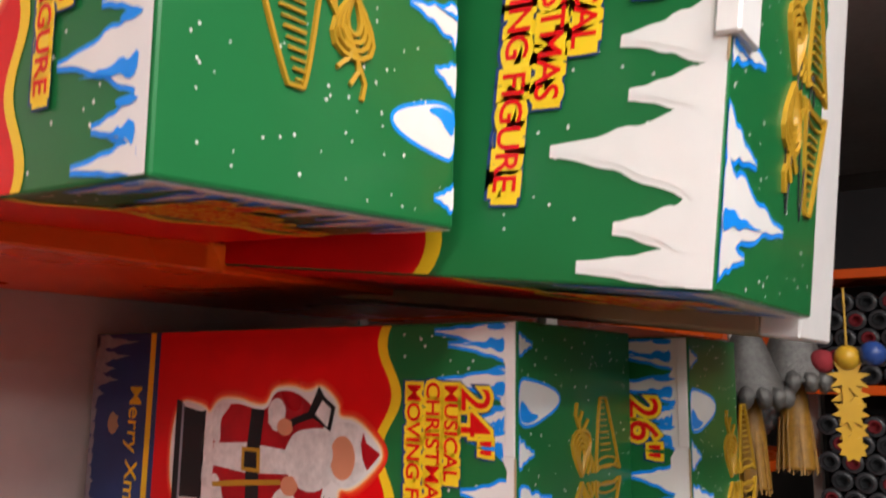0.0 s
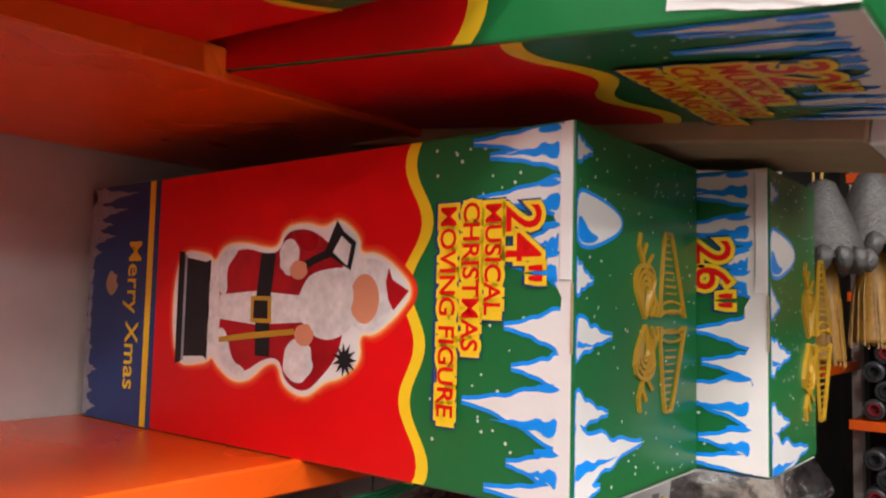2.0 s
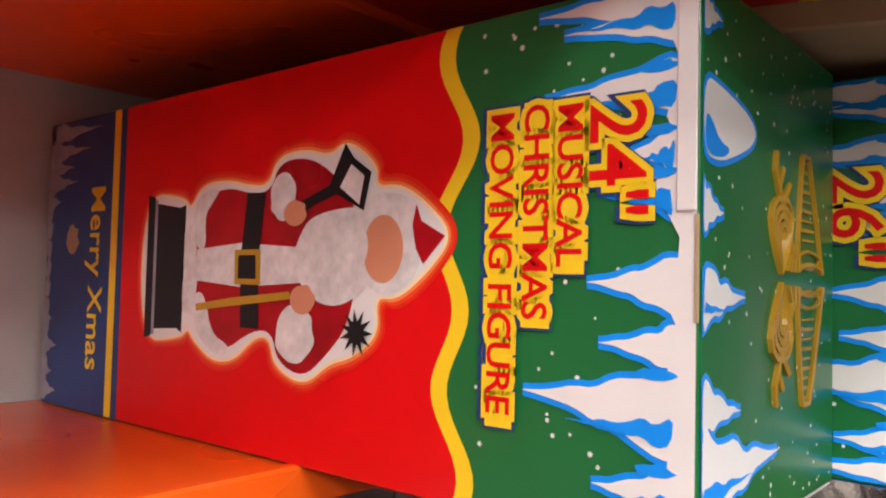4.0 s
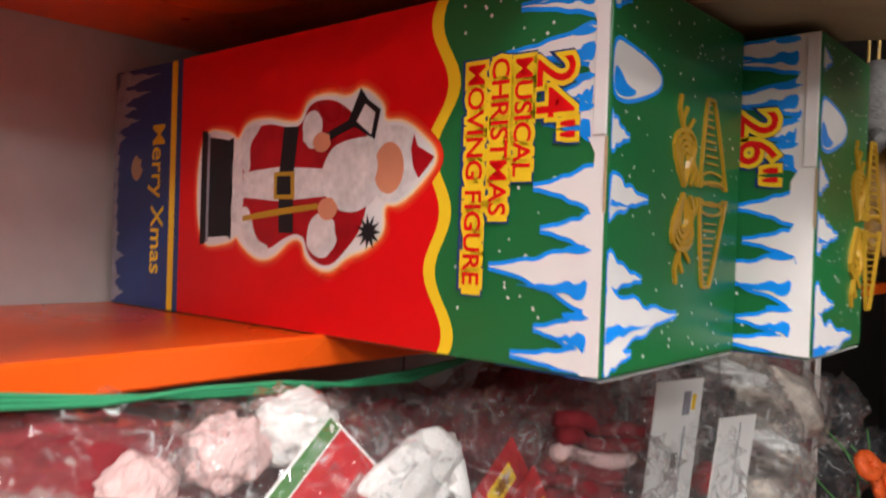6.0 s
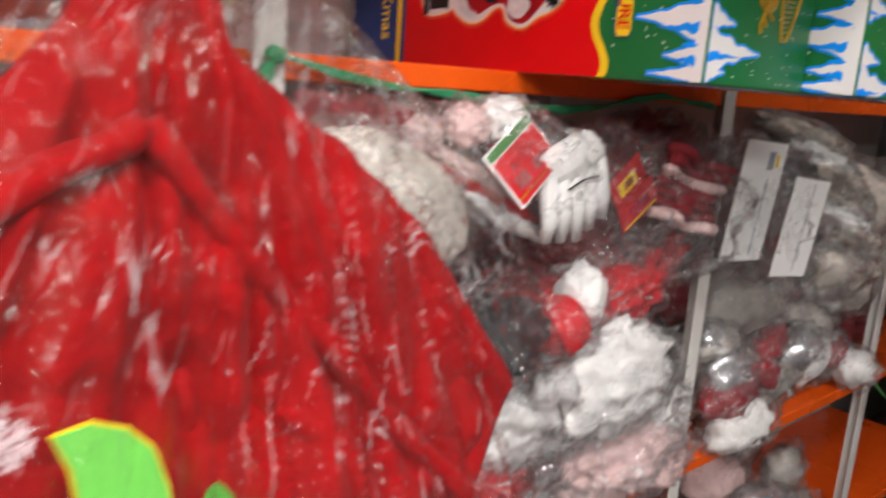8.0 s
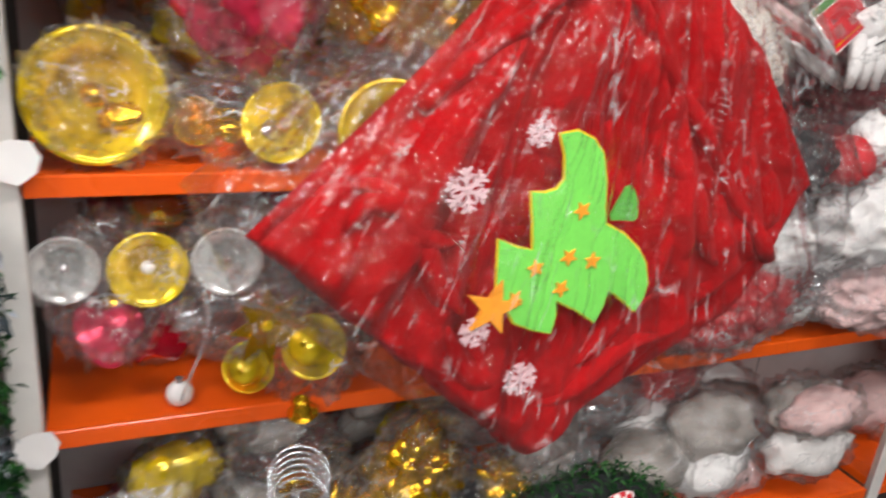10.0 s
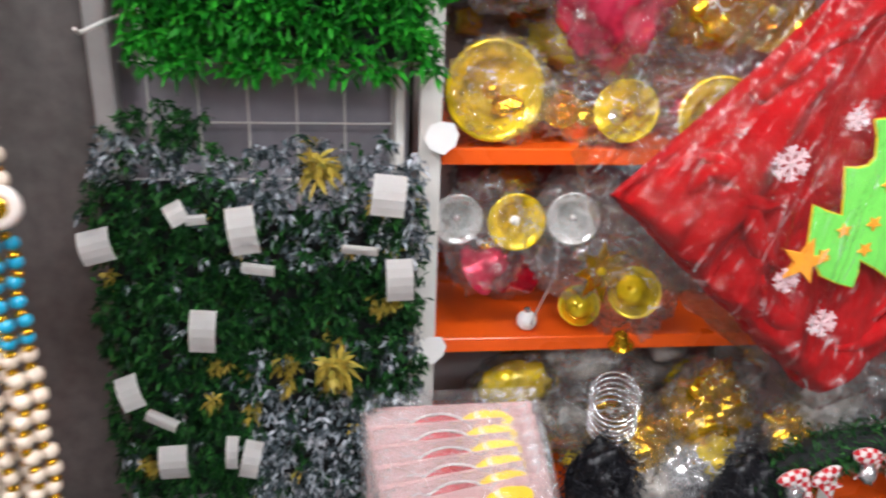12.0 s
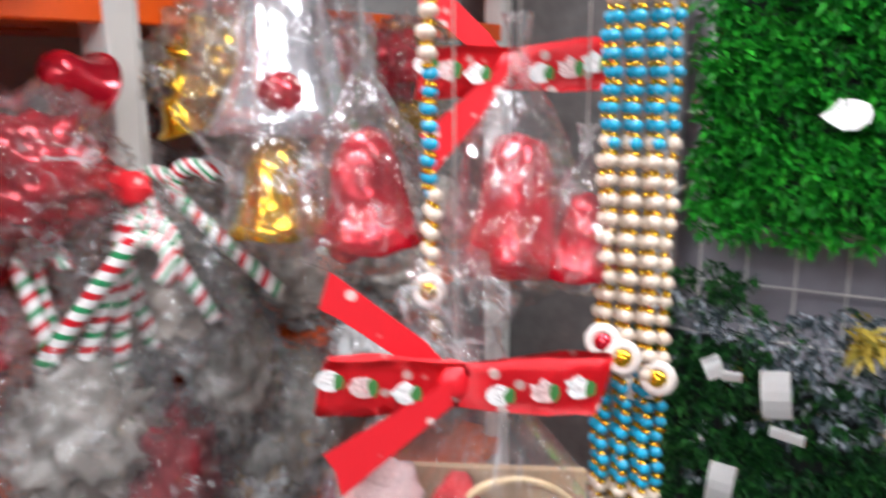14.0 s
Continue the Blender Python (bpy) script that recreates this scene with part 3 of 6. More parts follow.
    if marks:
        pts = [m @ Vector((W * 0.62 + 0.05 * math.sin(i * 0.8) * k, 0.10 * k + 0.008 * i * k * 0.5, 0.0014)) for i in range(16)]
        part("pen_mark", tube(pts, 0.0007, 4), BLACKINK, body)


def carton(name, label, W, D, L, m, number, k=1.0, seed=1, figure=True, marks=False, turned=False):
    """A printed carton standing on local z, its picture side towards local -y."""
    c = thing(name, label, "carton", m, "christmas figure cartons")
    body = part("body", block(0, W, 0, D, 0, L, 0.0025, None, 2), GREEN, c)
    face_print(body, PRINT, W, L, k, number, figure, seed, True, SNOW if marks else None, 0.48 if marks else 0.517, 0.012 if marks else 0.0)
    end_print(body, W, D, L, k, seed + 5, marks, turned)
    face_print(body, Matrix.Translation((W, 0, 0)) @ SIDE, D, L, k * 0.999, number or '24"', False, seed + 2)
    # top flap tucked over the picture side, its ragged lower edge and the open slit
    part("flap", block(0.004, W * 0.415, -0.0036, -0.0024, L - 0.010 * k, L - 0.0005, 0.0005), SNOW, c, "white tucked-in carton flap")
    part("seam", block(W * 0.42, W * 0.60, -0.0026, -0.002, L - 0.0015, L + 0.0006, 0.0002), KRAFT, c, "worn brown carton edge")
    return c


carton("figure_carton", "printed red and green carton lying on the orange shelf", 0.272, 0.227, 0.66, pose(-0.66, 0.0, 1.7225, 0, 90, 0), '24"')
carton("figure_carton", "printed green carton lying close behind a smaller one", 0.268, 0.155, 0.724, pose(-0.662, 0.230, 1.7185, 0, 90, 0), '26"', 1.09, 4)
carton("figure_carton", "printed green carton overhanging the upper shelf", 0.272, 0.248, 0.66, pose(-0.628, -0.380, 2.074, 3, 0, 0) @ pose(0, 0, 0, 0, 93, 0), "24\"", 1.0, 7, True, False, True)
big = carton("figure_carton", "large printed green carton with a worn top edge", 0.36, 0.245, 0.855, pose(-0.614, -0.097, 2.175, 0, 96, 0), '32"', 1.295, 9, False, True)
part("torn_flap", block(0.12, 0.20, -0.006, 0.035, 0.845, 0.862, 0.002), SNOW, big, "bent white flap end")
# white and brown carton past it
pale = thing("open_carton", "plain white carton beside the printed ones, flaps open", "carton", pose(-0.605, 0.152, 2.158, 0, 96, 0), "christmas figure cartons")
part("body", block(0, 0.36, 0.0, 0.16, 0, 0.80, 0.002), KRAFT, pale, "bare brown cardboard")
part("white_side", block(-0.002, 0.362, 0.004, 0.120, 0.80, 0.835, 0.002), SNOW, pale, "white glossy carton side")
part("mark", block(0.06, 0.075, 0.02, 0.035, 0.835, 0.836), GREEN, pale, "small green printed square")

# ---- red sack in a clear bag ----
VELVET = mat("red_velvet", (0.38, 0.002, 0.004), 0.85, var=0.22, scale=60, stain=9, bump=0.5, bscale=120, sheen=0.03, spec=0.12)
FELT = mat("lime_felt", (0.20, 0.72, 0.10), 0.8, var=0.08, scale=120, bump=0.3, bscale=700)
FELT_STAR = mat("orange_felt", (0.92, 0.36, 0.02), 0.8, var=0.1, bump=0.3, bscale=700)
FLAKE = mat("white_felt", (0.72, 0.50, 0.52), 0.8)
GREENSTRING = mat("green_string", (0.03, 0.30, 0.13), 0.6)
OUT = [(-0.965, 1.088), (-0.60, 0.752), (-0.27, 0.93), (-0.205, 1.03), (-0.168, 1.13), (-0.32, 1.32), (-0.50, 1.45), (-0.535, 1.60), (-0.575, 1.60), (-0.61, 1.46), (-0.78, 1.27)]


def inside_depth(y, z, poly):
    """Distance of a point inside a polygon to its edge; negative outside."""
    best, ins = 9.0, False
    for (y0, z0), (y1, z1) in zip(poly, poly[1:] + poly[:1]):
        dy, dz = y1 - y0, z1 - z0
        f = max(0, min(1, ((y - y0) * dy + (z - z0) * dz) / (dy * dy + dz * dz)))
        best = min(best, math.hypot(y - y0 - f * dy, z - z0 - f * dz))
        if (z0 > z) != (z1 > z) and y < (y1 - y0) * (z - z0) / (z1 - z0) + y0:
            ins = not ins
    return best if ins else -best


def pillow(poly, thick, folds, seed, na=260, nr=46, neck=(-0.555, 1.6), x0=0.0, cap=0.03, centre=(-0.58, 1.12), pleat=0.0):
    """A soft flat body over a polygon in the (y, z) plane, with folds that run to the neck."""
    bm = bmesh.new()
    rim = []
    lens = [math.dist(a, b) for a, b in zip(poly, poly[1:] + poly[:1])]
    for i in range(na):
        s = sum(lens) * i / na
        for k, ln in enumerate(lens):
            if s <= ln:
                break
            s -= ln
        a, b = poly[k], poly[(k + 1) % len(poly)]
        w = 0.006 * noise.noise((i * 0.21, seed, 2))
        rim.append((a[0] + (b[0] - a[0]) * s / ln + w, a[1] + (b[1] - a[1]) * s / ln + w))
    sides = []
    for sgn in (1, -1):
        rings = []
        for j in range(nr + 1):
            f = j / nr
            ring = []
            for y1, z1 in rim:
                y, z = centre[0] + (y1 - centre[0]) * f, centre[1] + (z1 - centre[1]) * f
                d = max(inside_depth(y, z, poly), 0) if f < 1 else 0
                a = math.atan2(y - neck[0], neck[1] + 0.02 - z)
                r = math.hypot(y - neck[0], z - neck[1])
                e = min(d / cap, 1)
                fo = folds * (noise.noise((a * 6, r * 1.6, seed)) + 0.7 * noise.noise((a * 15, r * 1.3, seed + 4)) + 0.8 * noise.noise((y * 8, z * 8, seed + 9))
                              + 0.35 * abs(noise.noise((y * 22, z * 22, seed + 5))) + pleat * (abs(noise.noise((a * 55, r * 0.9, seed + 6))) + 0.6 * abs(noise.noise((a * 110, r * 0.7, seed + 8))))
                              - 0.5 * max(0, 0.18 - abs(noise.noise((a * 5 + y * 3, r * 3.5, seed + 21)))) / 0.18)
                ring.append(bm.verts.new((x0 + sgn * (thick * e ** 0.5 + fo * e), y, z)))
            rings.append(ring)
        for a, b in zip(rings, rings[1:]):
            for i in range(na):
                q = (a[i], a[(i + 1) % na], b[(i + 1) % na], b[i])
                bm.faces.new(q if sgn > 0 else q[::-1])
        sides.append(rings[-1])
    bmesh.ops.remove_doubles(bm, verts=bm.verts[:], dist=0.00005)
    bmesh.ops.recalc_face_normals(bm, faces=bm.faces[:])
    return bm


sack = thing("gift_sack", "red velvet gift sack with a lime felt tree, in clear film", "gift sack", pose(-0.066, 0, 0))
part("cloth", pillow(OUT, 0.020, 0.026, 2, x0=-0.010), VELVET, sack, "", True)
FOLD = [(-0.955, 1.088), (-0.60, 0.762), (-0.262, 1.035), (-0.34, 1.14), (-0.445, 1.255), (-0.525, 1.345), (-0.580, 1.395), (-0.64, 1.375), (-0.70, 1.318), (-0.80, 1.235)]
part("folded_front", pillow(FOLD, 0.026, 0.026, 5, x0=0.014, cap=0.018), VELVET, sack, "folded velvet front", True)
for (ya, za), (yb, zb) in (((-0.262, 1.035), (-0.580, 1.395)), ((-0.580, 1.395), (-0.80, 1.235))):
    welt = [(0.036 + 0.004 * math.sin(i * 1.1), ya + (yb - ya) * i / 16 + 0.004 * math.sin(i * 0.9), za + (zb - za) * i / 16 + 0.012 * math.sin(math.pi * i / 16) * (1 if yb < -0.7 else -0.4)) for i in range(17)]
    part("welt", tube(welt, [0.011 + 0.002 * math.sin(i * 1.7) for i in range(17)], 10), VELVET, sack, "rolled velvet hem", True)
for i, (y, z, ang, ln) in enumerate(((-0.80, 1.12, -30, 0.15), (-0.76, 1.05, -62, 0.16), (-0.70, 0.92, -50, 0.14), (-0.52, 0.90, 24, 0.20), (-0.50, 0.97, 40, 0.16), (-0.42, 1.12, -52, 0.20), (-0.83, 1.14, 36, 0.10), (-0.47, 1.03, 62, 0.14))):
    ca, sa = math.cos(math.radians(ang)), math.sin(math.radians(ang))
    crease = [(0.042, y + ca * ln * (q / 10 - 0.5), z + sa * ln * (q / 10 - 0.5) + 0.012 * math.sin(q * 0.7 + i)) for q in range(11)]
    part("crease", tube(crease, [0.004 + 0.013 * math.sin(math.pi * q / 10) for q in range(11)], 10), VELVET, sack, "soft velvet crease", True)
film_out = [(-1.03, 1.15), (-0.985, 1.04), (-0.60, 0.730), (-0.25, 0.90), (-0.15, 1.02), (-0.105, 1.14), (-0.27, 1.37), (-0.47, 1.52), (-0.52, 1.66), (-0.60, 1.66), (-0.66, 1.50), (-0.85, 1.28)]
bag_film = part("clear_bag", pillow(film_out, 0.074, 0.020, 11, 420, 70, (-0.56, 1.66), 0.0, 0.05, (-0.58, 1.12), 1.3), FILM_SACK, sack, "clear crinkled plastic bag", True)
bag_film.visible_shadow = False
part("tie", tube([(0, -0.56, 1.64), (0.005, -0.56, 1.8), (0, -0.56, 2.9)], 0.003, 6), GREENSTRING, sack, "thin green hanging string")
FACE = Matrix(((0, 0, 1, 0.070), (1, 0, 0, 0), (0, 1, 0, 0), (0, 0, 0, 1)))  # (y, z) plane, out of +x


def felt_tree_outline():
    """A leaning tree with a hooked tip, stepped left side, one round right bough and a toothed hem."""
    tip = [(-0.646, 1.218), (-0.624, 1.221), (-0.603, 1.212), (-0.588, 1.196), (-0.578, 1.165), (-0.573, 1.130), (-0.568, 1.112)]
    bough = [(-0.540, 1.098), (-0.515, 1.078), (-0.500, 1.058), (-0.491, 1.030), (-0.494, 1.010), (-0.503, 0.994)]
    hem = [(-0.525, 1.012), (-0.548, 1.028), (-0.552, 1.005), (-0.560, 0.985), (-0.590, 1.005), (-0.620, 1.020), (-0.617, 1.000), (-0.620, 0.977), (-0.645, 0.984), (-0.672, 0.996)]
    left = [(-0.700, 1.040), (-0.705, 1.101), (-0.682, 1.090), (-0.660, 1.085), (-0.665, 1.120), (-0.672, 1.154), (-0.655, 1.152), (-0.640, 1.156), (-0.632, 1.168), (-0.636, 1.194)]
    return tip + bough + hem + left


TREE_SHAPE = felt_tree_outline()
part("felt_tree", flat(TREE_SHAPE, 0.004, FACE), FELT, sack, "lime green felt tree")
part("felt_tree_rim", flat(offset_line(TREE_SHAPE, 0.0022), 0.002, FACE), YELLOW, sack, "yellow stitched edge")
part("felt_leaf", flat(smooth([(-0.566, 1.116), (-0.556, 1.140), (-0.546, 1.161), (-0.534, 1.150), (-0.526, 1.130), (-0.525, 1.113), (-0.545, 1.116)], 1), 0.003, FACE), mat("green_felt", (0.10, 0.42, 0.05), 0.8), sack)
for y, z in ((-0.605, 1.131), (-0.613, 1.075), (-0.580, 1.068), (-0.655, 1.064), (-0.617, 1.036), (-0.677, 1.028)):
    part("felt_star", flat([(y + a, z + b) for a, b in star(5, 0.0115, 0.005, 0.3 + y * 20)], 0.0065, FACE), FELT_STAR, sack)
part("big_felt_star", flat([(-0.703 + a, 1.018 + b) for a, b in star(5, 0.036, 0.014, 0.2)], 0.0075, FACE), FELT_STAR, sack, "large orange felt star")


def snowflake(y, z, s):
    """Six thin arms, each with two pairs of side twigs, cut as one outline an arm."""
    w = s * 0.085
    arm = [(w, 0.0)]
    for f in (0.40, 0.70):
        arm += [(w, f * s), (s * 0.36, f * s + s * 0.26), (s * 0.30, f * s + s * 0.34), (w, f * s + 2 * w)]
    arm += [(w, s), (0.0, s * 1.04)]
    outline = arm + [(-x, q) for x, q in arm[-2::-1]]
    flake = part("snowflake", flat(star(6, s * 0.2, s * 0.14), 0.0042, FACE @ Matrix.Translation((y, z, 0))), FLAKE, sack, "white felt snowflake")
    for a in range(6):
        part("arm", flat(outline, 0.0036 + 0.0002 * a, FACE @ Matrix.Translation((y, z, 0)) @ pose(0, 0, 0, 0, 0, 60 * a + 12)), FLAKE, flake)


for y, z, s in ((-0.671, 1.219, 0.015), (-0.750, 1.158, 0.024), (-0.722, 0.989, 0.018), (-0.653, 0.919, 0.021)):
    snowflake(y, z, s)

# ---- goods: materials ----
GOLD = mat("gold_plastic", (0.78, 0.46, 0.02), 0.16, metal=0.85, var=0.25, scale=60)
GOLD_CLEAR = mat("amber_plastic", (0.84, 0.62, 0.01), 0.12, metal=0.45, var=0.6, scale=30, stain=14, coat=0.5)
SILVER = mat("silver_plastic", (0.72, 0.72, 0.74), 0.18, metal=0.8, var=0.3, scale=60)
REDGLOSS = mat("red_gloss", (0.45, 0.004, 0.018), 0.16, metal=0.5, var=0.5, scale=24, stain=16, bump=0.7, bscale=45, coat=0.5)
PINKGLOSS = mat("pink_gloss", (0.70, 0.04, 0.10), 0.18, metal=0.55, var=0.5, scale=24, stain=16, bump=0.8, bscale=45, coat=0.4)
MAROON = mat("maroon_cloth", (0.20, 0.012, 0.018), 0.85, var=0.4, bump=0.4, bscale=80)
REDCLOTH = mat("red_cloth", (0.50, 0.008, 0.014), 0.85, var=0.3, bump=0.4, bscale=80)
FUR = mat("cream_fur", (0.74, 0.68, 0.60), 0.95, var=0.12, bump=0.8, bscale=260)
WOOL = mat("white_wool", (0.78, 0.76, 0.74), 0.9, var=0.12, bump=0.6, bscale=300)
PINKFUR = mat("pink_fur", (0.72, 0.50, 0.48), 0.95, var=0.15, bump=0.8, bscale=260)
PAPER = mat("white_paper", (0.80, 0.79, 0.77), 0.7, var=0.04)
CARDRED = mat("card_red", (0.52, 0.012, 0.02), 0.35, var=0.3, scale=25)
CARDGREEN = mat("card_green", (0.06, 0.20, 0.05), 0.35)
BLACKCLOTH = mat("black_cloth", (0.015, 0.016, 0.018), 0.8)
GREYGOODS = mat("taupe_goods", (0.34, 0.31, 0.28), 0.35, var=0.6, scale=25, bump=0.4, bscale=40)
TAUPE = mat("taupe_card", (0.50, 0.44, 0.38), 0.5, var=0.6, scale=30, stain=14)
MAGENTA = mat("magenta_foam", (0.55, 0.01, 0.28), 0.5, var=0.2)
ORANGEPETAL = mat("orange_petal", (0.75, 0.10, 0.01), 0.6, var=0.25)
# tassel gold darkened: the shade under the cartons is in the colour
TASSEL = mat("shaded_gold_thread", (0.24, 0.115, 0.012), 0.5, var=0.4, scale=150)
BLUEBEAD = mat("turquoise_bead", (0.02, 0.32, 0.52), 0.25, coat=0.4)
CREAMBEAD = mat("pearl_bead", (0.66, 0.55, 0.44), 0.25, var=0.1, coat=0.4)
SHELL = mat("pearl_medallion", (0.74, 0.66, 0.60), 0.3, var=0.15)
BLACKTINSEL = mat("black_tinsel", (0.010, 0.010, 0.013), 0.3, metal=0.3, var=0.4)
# braid and roll film also carry the shade below the cartons as colour
SHADED_SILVER = mat("shaded_silver_braid", (0.13, 0.125, 0.12), 0.45, metal=0.6, var=0.5, scale=150, bump=0.6, bscale=400)
ROLLFILM = mat("shaded_roll_film", (0.05, 0.05, 0.055), 0.25, var=0.4)
CLEARCUP = mat("clear_cup", (0.62, 0.62, 0.60), 0.1, metal=0.4, var=0.4, scale=40, coat=0.5)


def island_mat(name, colours, rough=0.6):
    m = bpy.data.materials.new(name)
    m.use_nodes = True
    nt = m.node_tree
    g = nt.nodes.new("ShaderNodeNewGeometry")
    r = nt.nodes.new("ShaderNodeValToRGB")
    r.color_ramp.elements[0].color, r.color_ramp.elements[1].color = (*colours[0], 1), (*colours[-1], 1)
    for i, c in enumerate(colours[1:-1]):
        e = r.color_ramp.elements.new((i + 1) / (len(colours) - 1))
        e.color = (*c, 1)
    nt.links.new(g.outputs["Random Per Island"], r.inputs[0])
    nt.links.new(r.outputs[0], nt.nodes["Principled BSDF"].inputs["Base Color"])
    nt.nodes["Principled BSDF"].inputs["Roughness"].default_value = rough
    nt.nodes["Principled BSDF"].inputs["Specular IOR Level"].default_value = 0.22
    return m


GRASS = island_mat("grass_blades", [(0.006, 0.06, 0.008), (0.018, 0.20, 0.014), (0.05, 0.40, 0.025)], 0.45)
NEEDLE = island_mat("dark_needles", [(0.003, 0.014, 0.006), (0.008, 0.050, 0.012), (0.04, 0.16, 0.03)], 0.5)
FROST = island_mat("frosted_needles", [(0.008, 0.018, 0.016), (0.10, 0.13, 0.15), (0.70, 0.74, 0.80)], 0.5)
GOLDLEAF = island_mat("gold_needles", [(0.22, 0.16, 0.02), (0.60, 0.46, 0.08), (0.30, 0.28, 0.05)], 0.35)
NEEDLE_BLACK = island_mat("black_needles", [(0.003, 0.003, 0.004), (0.012, 0.012, 0.016), (0.05, 0.05, 0.06)], 0.3)


def blades(pts, rng, length, width, splay, out=Vector((1, 0, 0))):
    """One two-triangle blade at each point, leaning about its outward direction."""
    vs, fs = [], []
    for p in pts:
        d = (out + Vector((rng.uniform(-1, 1), rng.uniform(-1, 1), rng.uniform(-1, 1))) * splay).normalized()
        s = d.cross(Vector((rng.uniform(-1, 1), rng.uniform(-1, 1), rng.uniform(-1, 1)))).normalized() * width * rng.uniform(0.6, 1.2)
        ln = length * rng.uniform(0.5, 1.2)
        p = Vector(p)
        b = len(vs)
        mid = p + d * ln * 0.55
        tip = p + d * ln + Vector((0, 0, -0.2 * ln))
        vs += [p[:], (mid + s)[:], tip[:], (mid - s)[:]]
        fs.append((b, b + 1, b + 2, b + 3))
    return vs, fs


def stuff(name, vs, fs, material, parent, label=""):
    me = bpy.data.meshes.new(name)
    me.from_pydata(vs, [], fs)
    me.materials.append(material)
    ob = new(name, me)
    ob.parent = parent
    return tagged(ob, label, kind="stuff")


def leaf_mat(name, label, y0, y1, z0, z1, material, n, seed, length, width, frost=None, tilt=0.0, cut=0.06, x=-0.235, clump=9):
    """A tufted mat that hangs on the grid, with a ragged rounded outline."""
    rng = random.Random(seed)
    t = thing(name, label, "decor mat", pose(0, 0, 0), "tufted mats on the grid")
    # backing is black so that the gaps between tufts look shaded
    part("backing", block(x - 0.012, x - 0.004, y0 + 0.02, y1 - 0.02, z0 + 0.02, z1 - (0.13 if frost else 0.05)), BLACKCLOTH, t)
    plain, frosty, gold = [], [], []
    while len(plain) + len(frosty) + len(gold) < n:
        y, z = rng.uniform(y0, y1), rng.uniform(z0, z1)
        fy, fz = (y - y0) / (y1 - y0), (z - z0) / (z1 - z0)
        top = 1 - cut * ((abs(fy - 0.5) * 2) ** 3) * 2 + 0.03 * noise.noise((fy * 6, seed, 0))
        low = 0.02 + 0.03 * noise.noise((fy * 7, seed, 3)) + tilt * fy
        if fz > top or fz < low:
            continue
        bulge = 0.030 * (1 - abs(fy - 0.5) * 1.2) + 0.024 * noise.noise((y * 14, z * 14, seed)) + 0.016 * noise.noise((y * 40, z * 40, seed))
        if frost and frost(fy, fz) + 0.35 * noise.noise((y * 22, z * 22, seed + 2)) - 0.02 > rng.random():
            tuft = frosty
        elif frost and noise.noise((y * 17, z * 17, seed + 7)) > 0.46:
            tuft = gold
        else:
            tuft = plain
        for _ in range(clump):
            tuft.append((x + max(bulge, 0) + rng.uniform(-0.004, 0.006), y + rng.gauss(0, 0.0035), z + rng.gauss(0, 0.0035)))
    for nm, pts, mm in (("tufts", plain, material), ("frosted_tufts", frosty, FROST), ("gold_tufts", gold, GOLDLEAF)):
        if pts:
            stuff(nm, *blades(pts, rng, length, width, 0.9), mm, t)
    return t


# ---- corner: grid panel with mats ----
grid = thing("wire_grid", "grey wire display grid with a steel frame", "display grid", pose(0, 0, 0))
part("backing_sheet", block(-0.335, -0.325, -1.72, -1.235, 0.05, 2.3), mat("grey_sheet", (0.34, 0.32, 0.36), 0.5, var=0.15), grid, "pale grey metal sheet")
part("frame", block(-0.29, -0.255, -1.712, -1.678, 0.0, 2.3, 0.003), mat("grey_steel", (0.30, 0.29, 0.28), 0.45, var=0.15), grid, "grey steel upright")
part("frame", block(-0.30, -0.262, -1.262, -1.246, 0.0, 2.3, 0.003), WHITE_STEEL, grid, "white steel upright")
for i in range(24):
    part("wire", tube([(-0.285, -1.68, 0.12 + i * 0.0925), (-0.285, -1.25, 0.12 + i * 0.0925)], 0.0018, 6), WHITE_STEEL, grid)
for i in range(6):
    part("wire", tube([(-0.289, -1.64 + i * 0.075, 0.08), (-0.289, -1.64 + i * 0.075, 2.28)], 0.0018, 6), WHITE_STEEL, grid)
structure("wall_corner", block(-0.345, -0.30, -2.1, -1.72, 0, 2.9), mat("dark_board", (0.13, 0.12, 0.115), 0.6, var=0.4), "dark board beside the wire grid", "wall")
hook = thing("display_hook", "thin bare steel hook on the wire grid", "hook", pose(0, 0, 0))
part("rod", tube([(-0.29, -1.655, 1.30), (-0.22, -1.67, 1.295), (-0.17, -1.69, 1.285), (-0.16, -1.692, 1.292)], 0.003, 6), WHITE_STEEL, hook)
leaf_mat("grass_mat", "bright green artificial grass mat on the wire grid", -1.645, -1.20, 1.225, 1.66, GRASS, 9000, 3, 0.032, 0.0042, tilt=-0.10, cut=0.0, clump=6)
leaf_mat("tinsel_mat", "dark green tufted mat with frosted and gold tips", -1.735, -1.49, 0.44, 1.185, NEEDLE, 11000, 5, 0.021, 0.0034, lambda fy, fz: 0.75 if 0.84 < fz < 0.97 - 0.1 * fy else 0.0, cut=0.12)
leaf_mat("tinsel_mat", "dark green tufted mat with white frosted bands", -1.515, -1.215, 0.44, 1.135, NEEDLE, 13000, 8, 0.021, 0.0034,
         lambda fy, fz: 0.85 if fz > 0.84 else (0.42 if 0.70 < fz <= 0.84 else (0.9 if fz < 0.36 else (0.3 if fz < 0.5 else 0.03))), cut=0.03)
